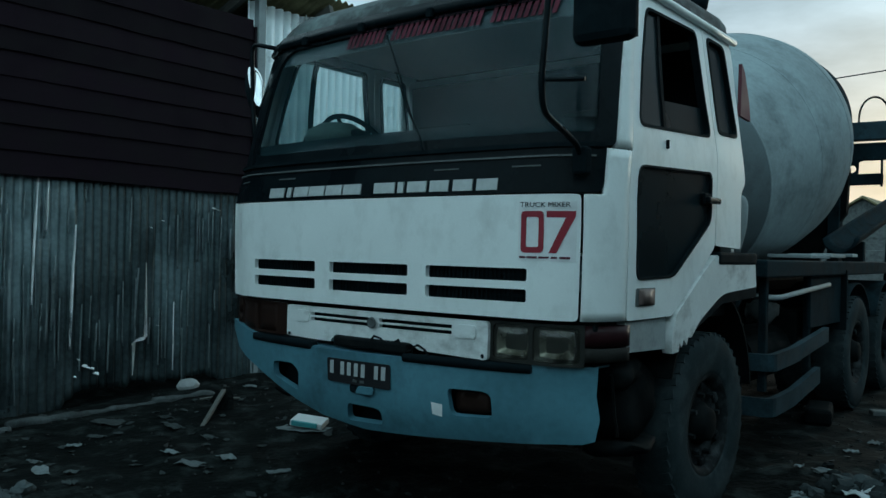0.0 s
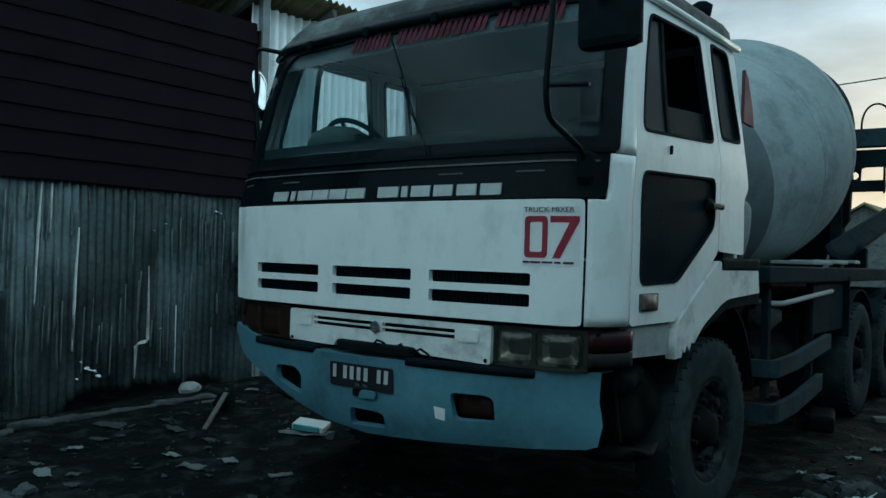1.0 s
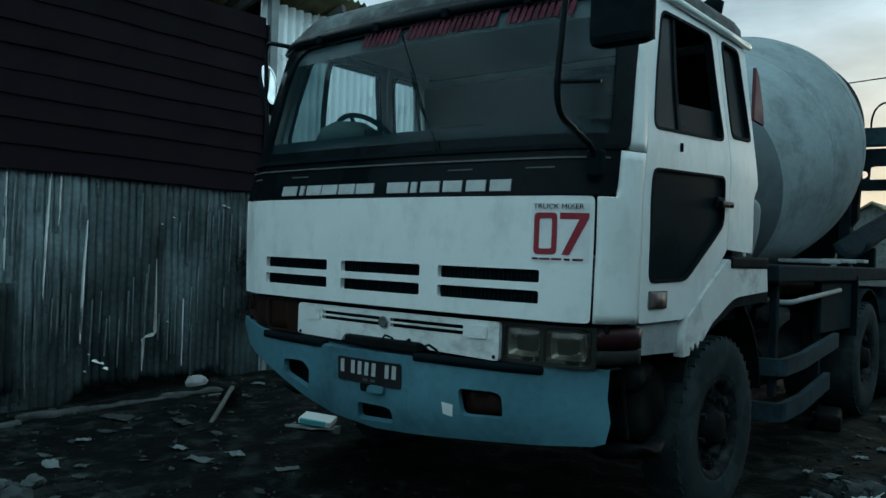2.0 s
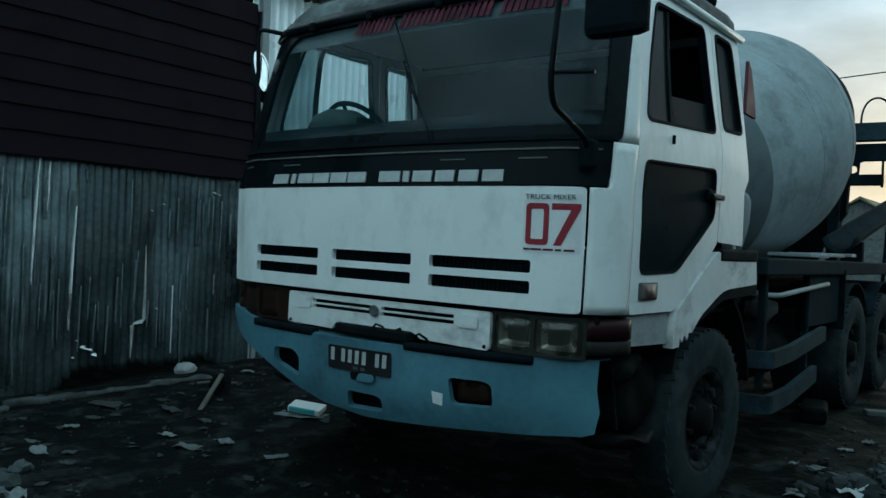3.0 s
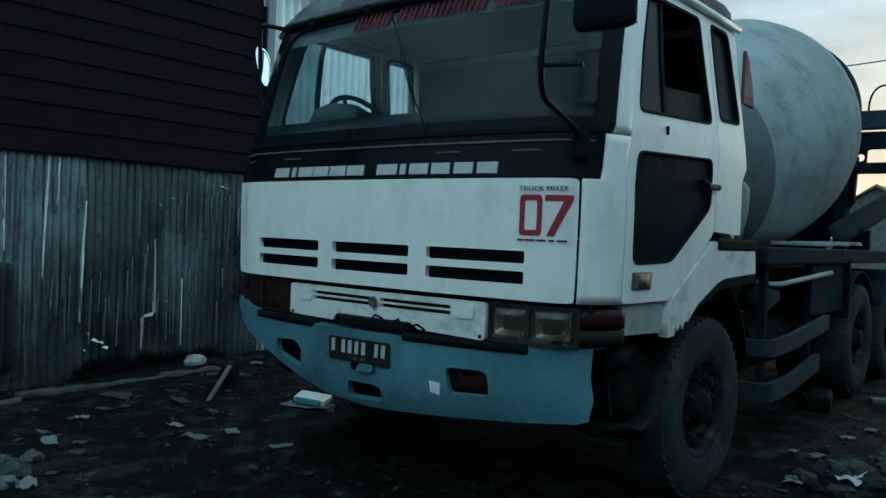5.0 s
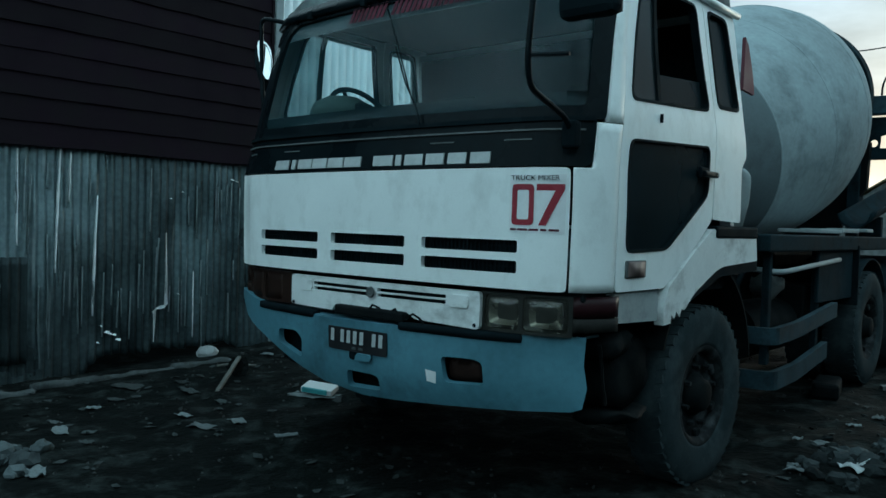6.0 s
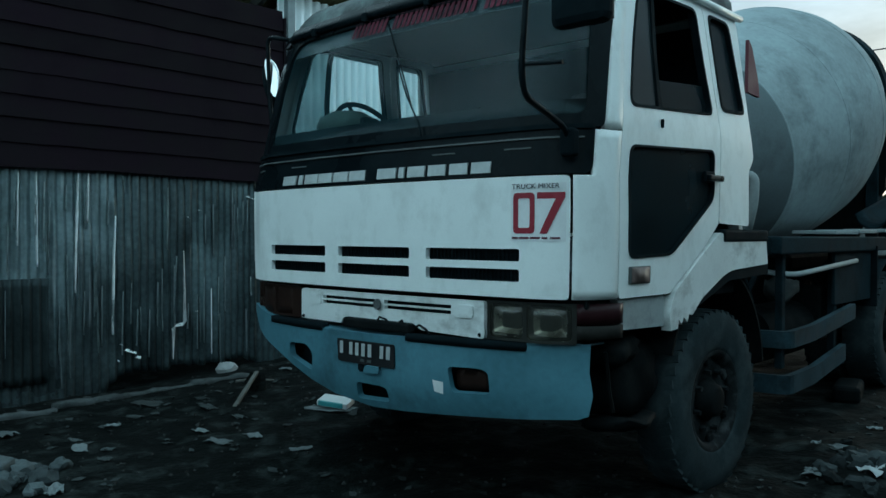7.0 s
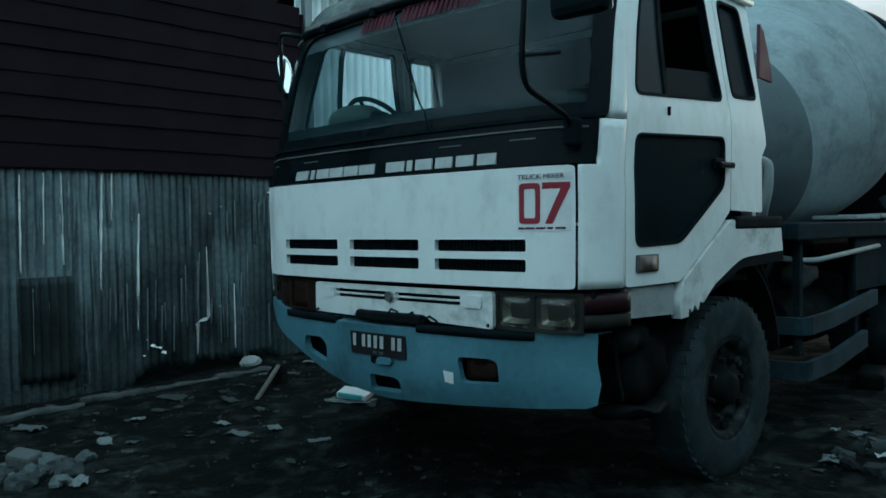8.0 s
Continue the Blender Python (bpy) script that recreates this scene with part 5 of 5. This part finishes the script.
for k, (a, c) in enumerate((((0.9, 2.06, 0.95), (1.1, 2.46, 1.25)), ((1.0, 2.1, 1.3), (0.95, 2.4, 0.9)))):
    part("hose", tube(bmesh.new(), rounded([a, (a[0] + 0.1, (a[1] + c[1]) / 2, min(a[2], c[2]) - 0.1), c], 0.15), 0.018, 8), PLASTIC, truck, "black rubber hose", True)
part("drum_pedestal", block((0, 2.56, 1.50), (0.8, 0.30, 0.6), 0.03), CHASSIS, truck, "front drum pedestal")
part("red_bracket", sheet(lambda u, v: Vector((1.225, u, v)), [(1.78, 2.13), (1.955, 2.12), (1.93, 2.22), (1.84, 2.39), (1.79, 2.43)], (), 0.08, 0.02), RED_PAINT, truck, "faded red bracket behind the cab")

part("water_tank", block((0, 5.4, 1.08), (1.3, 2.6, 0.2), 0.06), GREASE, truck, "dark tank and cradle under the drum")
# drum: front head, bulging body, rear cone, on a tilted axis
TILT_D = 16.4
dm = pose(0, 2.476, 1.621) @ Matrix.Rotation(radians(-90 + TILT_D), 4, "X")
prof_body = [(0.885, 1.062)] + [(0.891 + 0.215 * math.sin(k / 10 * math.pi / 2), 1.071 + 1.563 * k / 10) for k in range(11)]
prof_body += [(1.104, 2.74), (1.075, 2.95), (1.01, 3.2), (0.89, 3.6), (0.75, 4.0), (0.62, 4.45), (0.54, 4.8)]
drum = part("drum", lathe(bmesh.new(), prof_body, 96, dm), DRUM, truck, "cement-dusted pale grey mixing drum", True)
part("drum_head", lathe(bmesh.new(), [(0.001, 0.42), (0.28, 0.42), (0.34, 0.47), (0.62, 0.64), (0.80, 0.86), (0.888, 1.068)], 96, dm), HEAD, drum, "drum head, darker grey than the drum body", True)
for r, h in ((0.889, 1.07), (1.052, 1.92), (1.106, 2.70)):
    part("weld_ring", lathe(bmesh.new(), [(r - 0.01, h - 0.012), (r + 0.003, h - 0.007), (r + 0.003, h + 0.007), (r - 0.01, h + 0.012)], 96, dm), DRUM, drum, smooth=True)
part("roller_ring", lathe(bmesh.new(), [(0.70, 4.10), (0.80, 4.10), (0.80, 4.22), (0.66, 4.22)], 96, dm), CHASSIS, drum, "steel roller ring")
part("rear_rim", lathe(bmesh.new(), [(0.54, 4.78), (0.58, 4.78), (0.58, 4.86), (0.50, 4.86)], 64, dm), CHASSIS, drum)
# rear frame, hopper, chute
for s_ in (1, -1):
    part("rear_leg", block((s_ * 0.60, 6.72, 1.80), (0.12, 0.12, 1.05), 0.01), CHASSIS, truck, "upright rear frame leg")
part("rear_pedestal", sheet(lambda u, v: Vector((u, 6.70, v)), [(-1.0, 1.28), (0.44, 1.28), (0.53, 1.55), (0.72, 1.82), (0.74, 2.32), (-1.0, 2.32)], (), 0.2, 0.10), GREASE, truck, "rear drum pedestal plate")
# hopper stand: two beams across, a gusset with a round hole and a lower rail
part("stand_beam", block((0.62, 7.0, 2.745), (1.7, 0.14, 0.20), 0.01, Matrix.Rotation(0.06, 4, "Z")), GUARD, truck, "grimy blue beam of the hopper stand")
part("stand_beam", block((0.62, 7.05, 2.525), (1.7, 0.10, 0.19), 0.01, Matrix.Rotation(0.06, 4, "Z")), CHASSIS, truck, "dark lower beam of the hopper stand")
hole_ = [(0.707 + 0.042 * math.cos(a * 0.5236), 2.331 + 0.042 * math.sin(a * 0.5236)) for a in range(12)]
part("gusset", sheet(lambda u, v: Vector((u, 7.0, v)), [(0.30, 2.20), (0.765, 2.20), (0.775, 2.40), (0.80, 2.44), (0.30, 2.44)], [hole_], 0.05, 0.02), CHASSIS, truck, "steel gusset with a round hole")
part("stand_rail", block((0.50, 7.0, 2.212), (1.03, 0.10, 0.12), 0.01), CHASSIS, truck, "lower rail of the hopper stand")
part("stand_post", block((1.005, 7.0, 2.30), (0.02, 0.04, 0.34), 0.004), CHASSIS, truck, "thin upright of the hopper stand")
part("stand_post", block((0.56, 7.02, 1.95), (0.10, 0.08, 1.3), 0.008), CHASSIS, truck, "upright of the hopper stand")
for k in range(3):
    part("bolt_lug", block((0.80 + 0.11 * k, 6.93, 2.425 + 0.006 * k), (0.05, 0.03, 0.04), 0.006), CHASSIS, truck, "small welded lug under the beam")
hop = part("hopper", lathe(bmesh.new(), [(0.30, 0.0), (0.34, 0.2), (0.56, 0.42), (0.58, 0.42), (0.36, 0.19), (0.32, 0.0)], 24, pose(-0.25, 7.55, 2.83)), CHASSIS, truck, "cement-stained loading hopper")
part("hoop", tube(bmesh.new(), [(0.915 - 0.150 * math.cos(math.pi * k / 16), 7.0, 2.84 + 0.28 * math.sin(math.pi * k / 16) ** 0.75) for k in range(17)], 0.011, 8), GREASE, truck, "bent steel hoop", True)
part("intake_pipe", tube(bmesh.new(), rounded([(1.10, 2.08, 1.30), (1.155, 2.06, 1.50), (1.165, 2.05, 1.67), (1.02, 2.03, 1.69)], 0.05), 0.028, 14), POST, truck, "pale air intake pipe behind the cab", True)
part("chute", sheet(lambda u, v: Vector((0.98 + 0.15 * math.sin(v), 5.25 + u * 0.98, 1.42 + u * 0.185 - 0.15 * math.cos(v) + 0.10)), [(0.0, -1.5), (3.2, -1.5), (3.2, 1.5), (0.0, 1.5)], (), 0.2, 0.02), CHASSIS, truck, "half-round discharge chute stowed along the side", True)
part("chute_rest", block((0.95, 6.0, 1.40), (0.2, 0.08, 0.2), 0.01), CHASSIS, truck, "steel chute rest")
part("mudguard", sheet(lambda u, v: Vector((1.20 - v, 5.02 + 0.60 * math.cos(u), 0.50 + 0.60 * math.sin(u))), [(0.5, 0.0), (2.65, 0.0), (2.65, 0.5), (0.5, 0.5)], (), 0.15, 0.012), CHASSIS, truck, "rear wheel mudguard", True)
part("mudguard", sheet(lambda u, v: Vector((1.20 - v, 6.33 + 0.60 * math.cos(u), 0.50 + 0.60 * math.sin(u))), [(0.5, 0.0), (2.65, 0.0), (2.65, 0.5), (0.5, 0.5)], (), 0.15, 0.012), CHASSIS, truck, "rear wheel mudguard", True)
ladder = part("ladder", tube(bmesh.new(), [(1.0, 7.3, 0.9), (1.0, 7.7, 2.8)], 0.02, 8), CHASSIS, truck, "steel ladder by the hopper")
part("ladder_rail", tube(bmesh.new(), [(1.0, 7.6, 0.9), (1.0, 8.0, 2.8)], 0.02, 8), CHASSIS, ladder)
for k in range(6):
    part("rung", tube(bmesh.new(), [(1.0, 7.36 + 0.06 * k, 1.2 + 0.28 * k), (1.0, 7.66 + 0.06 * k, 1.2 + 0.28 * k)], 0.014, 6), CHASSIS, ladder)


# ---- litter, stones and rubble in the yard ----
def crumple(name, x, y, w, d, h, material, label, cat, seed, turn=0.0, group=""):
    """A crumpled flat scrap that lies on the soil."""
    b = bmesh.new()
    n = 11
    g = []
    for j in range(n):
        row = []
        for i in range(n):
            u, v = i / (n - 1) - 0.5, j / (n - 1) - 0.5
            k = 1 + 0.35 * noise.noise(Vector((u * 3, v * 3, seed)))
            row.append(b.verts.new((u * w * k, v * d * k, 0.006 + h * abs(noise.noise(Vector((u * 2.2, v * 2.2, seed + 3.3)))) * 1.3)))
        g.append(row)
    for r0, r1 in zip(g, g[1:]):
        for i in range(n - 1):
            b.faces.new((r0[i], r0[i + 1], r1[i + 1], r1[i]))
    ext = bmesh.ops.extrude_face_region(b, geom=list(b.faces))
    for v in ext["geom"]:
        if isinstance(v, bmesh.types.BMVert):
            v.co.z -= 0.004
    ob = smooth_flat(part(name, b, material), 30)
    ob.matrix_basis = pose(x, y, ground_z(x, y) + 0.002, 0, 0, turn)
    return tagged(ob, label, cat, group)


def rock(name, x, y, r, material, label, seed, flat=0.7, group="", cat="stone", sink=0.35, lump=0.6):
    b = bmesh.new()
    bmesh.ops.create_icosphere(b, subdivisions=2, radius=1.0)
    for v in b.verts:
        q = v.co.copy()
        v.co = q * (1 + lump * noise.noise(q * 1.3 + Vector((seed, 0, 0))) + 0.15 * noise.noise(q * 3.1 + Vector((0, seed, 0))))
        v.co = Vector((v.co.x * r, v.co.y * r * 0.8, v.co.z * r * flat))
    ob = part(name, b, material)
    ob.matrix_basis = pose(x, y, ground_z(x, y) + r * flat * (1 - sink) * 0.6, 0, 0, seed * 47)
    return tagged(ob, label, cat, group)


for k, (x, y, w, d, turn, lb) in enumerate((
        (-1.57, 0.08, 0.17, 0.09, 20, "crumpled dirty white paper on soil"), (-1.50, 0.30, 0.13, 0.08, -15, "crumpled dirty grey paper on soil"),
        (-1.02, 0.33, 0.13, 0.06, 60, "grey crumpled paper on soil"), (-1.87, 0.13, 0.11, 0.07, 0, "small grey paper scrap on soil"),
        (-2.68, -0.11, 0.09, 0.06, 40, "small white paper scrap on soil"), (-2.46, -0.48, 0.09, 0.05, 10, "small white paper scrap on soil"),
        (-2.20, -0.56, 0.20, 0.08, -20, "long dull plastic scrap on soil"), (-3.52, 2.06, 0.12, 0.07, 30, "small pale scrap by the wall"),
        (-3.09, 0.37, 0.28, 0.14, 15, "dull grey plastic scrap on soil"), (-2.52, 0.57, 0.20, 0.08, -10, "dull flat scrap on soil"),
        (-2.88, 0.73, 0.13, 0.07, 0, "dull flat scrap on soil"), (-2.74, 0.09, 0.13, 0.08, 35, "dull grey scrap on soil"),
        (-1.77, -0.59, 0.10, 0.05, 0, "small dull scrap on soil"), (-2.00, -0.47, 0.08, 0.05, 25, "small dull scrap on soil"),
        (-2.06, 0.55, 0.14, 0.06, -5, "dull flat scrap on soil"), (-1.35, 0.05, 0.06, 0.03, 0, "small pale scrap on soil"))):
    crumple("paper_scrap", x, y, w, d, 0.018, PAPER if k < 8 else DULL_SCRAP, lb, "litter", 3 + 2 * k, turn, "paper scraps")
pack = crumple("flattened_carton", -1.70, 1.12, 0.36, 0.18, 0.02, PAPER, "flattened white carton with a teal print", "litter", 15, 25)
part("carton_body", block((0.04, 0.02, 0.055), (0.25, 0.15, 0.045), 0.008, Matrix.Rotation(0.16, 4, "X") @ Matrix.Rotation(0.08, 4, "Y")), STICKER_WHITE, pack, "crushed white carton")
part("printed_panel", block((0.03, -0.055, 0.048), (0.20, 0.02, 0.036), 0.003, Matrix.Rotation(0.16, 4, "X") @ Matrix.Rotation(0.08, 4, "Y")), TEAL, pack, "teal printed panel")
rock("pale_stone", -4.00, 1.68, 0.115, mat("pale_stone", (0.34, 0.36, 0.36), 0.85, scale=9, vary=0.2, bump=0.3), "rounded pale stone by the wall", 2, 0.62, cat="stone", sink=0.1, lump=0.2)
a_, b_ = Vector((-2.38, 0.73, ground_z(-2.38, 0.73))), Vector((-2.74, 1.17, 0.12))
bm = block((0, 0, 0), (0.036, (b_ - a_).length + 0.04, 0.022), 0.004)
for v in bm.verts:
    v.co.x *= 0.8 + 0.5 * abs(v.co.y)
pl = part("plank", bm, WOOD)
pl.matrix_basis = Matrix.Translation((a_ + b_) / 2) @ (b_ - a_).to_track_quat("Y", "Z").to_matrix().to_4x4()
tagged(pl, "short weathered grey plank leaning on a clod", "plank")
rock("clod", -2.76, 1.19, 0.10, SOIL, "dark soil clod under the plank end", 12, 1.0, cat="clod", sink=0.0)
st = part("stick", tube(bmesh.new(), [(0, 0, 0), (0.12, 0.02, 0.01), (0.34, -0.01, 0.0)], 0.012, 6), WOOD)
st.matrix_basis = pose(-3.25, 1.30, ground_z(-3.25, 1.30) + 0.02, 0, 0, 55)
tagged(st, "thin dry stick lying on soil", "stick")
sl = part("slab", block((0, 0, 0), (0.62, 0.10, 0.05), 0.01), CONCRETE)
sl.matrix_basis = pose(1.62, 5.0, ground_z(1.62, 5.0) + 0.02, 0, 0, 30)
tagged(sl, "pale narrow concrete strip lying on soil", "slab")
bl = part("wheel_chock", block((0, 0, 0), (0.20, 0.5, 0.13), 0.03), WOOD)
bl.matrix_basis = pose(1.10, 4.18, ground_z(1.10, 4.18) + 0.06, 0, 0, 12)
tagged(bl, "grimy timber block by the rear wheel", "block")
bl.data.materials[0] = GREASE

rng = random.Random(21)
# rubble heap beside the truck
for k in range(34):
    a, d = rng.random() * 6.283, rng.random() ** 0.6
    x, y = 1.78 + 0.30 * d * math.cos(a), 2.22 + 0.50 * d * math.sin(a)
    rock("rubble_stone", x, y, rng.uniform(0.03, 0.085) * (1.15 - 0.5 * d), STONE, "broken dusty rubble stone", k + 1, 0.75, "rubble beside the truck")
for k, (x, y, w, t) in enumerate(((1.57, 1.96, 0.13, 10), (1.56, 2.43, 0.14, -30), (1.52, 2.02, 0.06, 60), (1.42, 2.4, 0.05, 0), (1.55, 3.2, 0.08, 30), (1.62, 3.6, 0.09, 80))):
    crumple("plastic_scrap", x, y, w, w * 0.7, 0.022, PAPER, "torn pale plastic scrap among rubble", "litter", 30 + k, t, "scraps in the rubble")
crumple("plastic_sheet", 1.80, 2.19, 0.28, 0.20, 0.07, PALE_SHEET, "large torn pale plastic sheet on rubble", "litter", 77, -35)
# heap at the other edge of the yard
for k in range(22):
    a, d = rng.random() * 6.283, rng.random() ** 0.6
    x, y = -1.78 + 0.34 * d * math.cos(a), -1.08 + 0.25 * d * math.sin(a)
    rock("rubble_stone", x, y, rng.uniform(0.035, 0.09), PALE_RUBBLE, "broken pale dusty rubble stone", k + 60, 0.7, "rubble in the yard")
for k, (x, y, w, t) in enumerate(((-2.07, -1.00, 0.24, 10), (-1.93, -1.10, 0.13, 70), (-2.98, -0.78, 0.24, 20), (-1.45, -1.02, 0.16, -20))):
    crumple("plastic_scrap", x, y, w, w * 0.6, 0.03, PAPER, "torn pale plastic scrap on soil", "litter", 50 + k, t, "scraps in the yard")
bk = part("broken_block", block((0, 0, 0), (0.17, 0.12, 0.10), 0.02), PAPER)
bk.matrix_basis = pose(-1.93, -1.15, ground_z(-1.93, -1.15) + 0.065, 12, 8, 35)
tagged(bk, "broken pale block on the rubble", "block")
# small stones and crumbs all over
verts, faces = [], []
for k in range(1500):
    x, y = rng.uniform(-4.0, 2.6), rng.uniform(-1.9, 6.0)
    r = rng.uniform(0.004, 0.017) * (1.0 if rng.random() > 0.06 else 1.8)
    c = Vector((x, y, ground_z(x, y) + r * 0.25))
    t = Euler((rng.random() * 6, rng.random() * 6, rng.random() * 6)).to_matrix()
    k0 = len(verts)
    for q in ((1, 0, 0), (-1, 0, 0), (0, 1, 0), (0, -1, 0), (0, 0, 0.7), (0, 0, -0.7)):
        verts.append(c + (t @ Vector(q)) * r * rng.uniform(0.7, 1.2))
    for f in ((0, 2, 4), (2, 1, 4), (1, 3, 4), (3, 0, 4), (2, 0, 5), (1, 2, 5), (3, 1, 5), (0, 3, 5)):
        faces.append([k0 + i for i in f])
me = bpy.data.meshes.new("gravel")
me.from_pydata(verts, [], faces)
GRAVEL = mat("mixed_gravel", (0.032, 0.035, 0.034), 0.9, scale=5, vary=0.8, bump=0.2)
me.materials.append(GRAVEL)
tagged(new("gravel", me), "scattered small stones and crumbs on soil", "gravel", kind="stuff")

# trodden-in flakes of leaf, paper and bark
verts, faces = [], []
for k in range(420):
    x, y = rng.uniform(-3.7, 2.3), rng.uniform(-1.9, 4.5)
    if -1.3 < x < 1.3 and y > 0.6:
        continue
    w = rng.uniform(0.010, 0.038)
    turn = rng.random() * 6.283
    k0 = len(verts)
    for q in range(6):
        a = turn + q * 1.047
        r = w * rng.uniform(0.55, 1.1) * (1.0 if q % 3 else 1.5)
        px, py = x + r * math.cos(a), y + r * math.sin(a)
        verts.append((px, py, ground_z(px, py) + 0.004 + rng.uniform(0.0, 0.012)))
    verts.append((x, y, ground_z(x, y) - 0.004))
    faces.append([k0 + q for q in range(6)])
    faces += [[k0 + (q + 1) % 6, k0 + q, k0 + 6] for q in range(6)]
me = bpy.data.meshes.new("flakes")
me.from_pydata(verts, [], faces)
me.materials.append(DULL_SCRAP)
tagged(new("flakes", me), "trodden leaf and paper flakes on soil", "litter", kind="stuff")

# ---- distance ----
# Unseen walls, added to cut low sky light from the side and front
side_blocker = tagged(part("wall_yard", block((6.6, 11.0, 1.9), (0.2, 42.0, 4.2), 0.02), CONCRETE), "unseen stained concrete wall added to block low sky light", "wall", kind="structure")
tagged(part("wall_street", block((-0.5, -10.0, 1.2), (14.0, 0.2, 3.0), 0.02), CONCRETE), "unseen stained concrete wall added to block low sky light", "wall", kind="structure")

def house(x, y, w, d, h, ridge, label):
    hs = thing("house", label, "house")
    part("wall", block((x, y, h / 2), (w, d, h), 0.02), CONCRETE, hs)
    b = bmesh.new()
    pts = [(x - w / 2 - 0.4, h), (x, h + ridge), (x + w / 2 + 0.4, h), (x, h + ridge - 0.18)]
    fr = [b.verts.new((px, y - d / 2 - 0.4, pz)) for px, pz in pts]
    bk = [b.verts.new((px, y + d / 2 + 0.4, pz)) for px, pz in pts]
    for q in range(4):
        b.faces.new((fr[q], fr[(q + 1) % 4], bk[(q + 1) % 4], bk[q]))
    b.faces.new(fr)
    b.faces.new(bk)
    part("roof", b, ROOF_RUST, hs)
    b = bmesh.new()
    g = [b.verts.new((px, y - d / 2 + 0.02, pz)) for px, pz in ((x - w / 2, h), (x + w / 2, h), (x, h + ridge - 0.2))]
    b.faces.new(g)
    part("gable", b, CONCRETE, hs)
    return hs


house(-9.8, 64.0, 5.4, 8.0, 3.9, 2.0, "small distant house with a gabled roof")
house(4.5, 58.0, 9.0, 9.0, 2.6, 1.0, "low distant house with a dark roof")
house(-22.0, 60.0, 9.0, 9.0, 2.6, 1.2, "low distant house with a dark roof")
tagged(part("wall_far", block((-1.0, 38.0, 0.8), (24.0, 0.2, 2.0), 0.02), CONCRETE), "low dark boundary wall in the distance", "wall", kind="structure")
# overhead cable
pts = []
for i in range(25):
    t = i / 24
    p = Vector((-9, 14, 6.1)).lerp(Vector((10, 14, 8.3)), t)
    p.z -= 9.0 * t * (1 - t)
    pts.append(p)
tagged(part("cable", tube(bmesh.new(), pts, 0.012, 6), WIRE), "thin black overhead cable", "cable", kind="structure")
pts = [Vector((-14, 22, 13.5)).lerp(Vector((10, 22, 8.6)), i / 16) - Vector((0, 0, 2.0 * i / 16 * (1 - i / 16))) for i in range(17)]
tagged(part("cable", tube(bmesh.new(), pts, 0.006, 6), WIRE), "thin grey overhead cable", "cable", kind="structure")
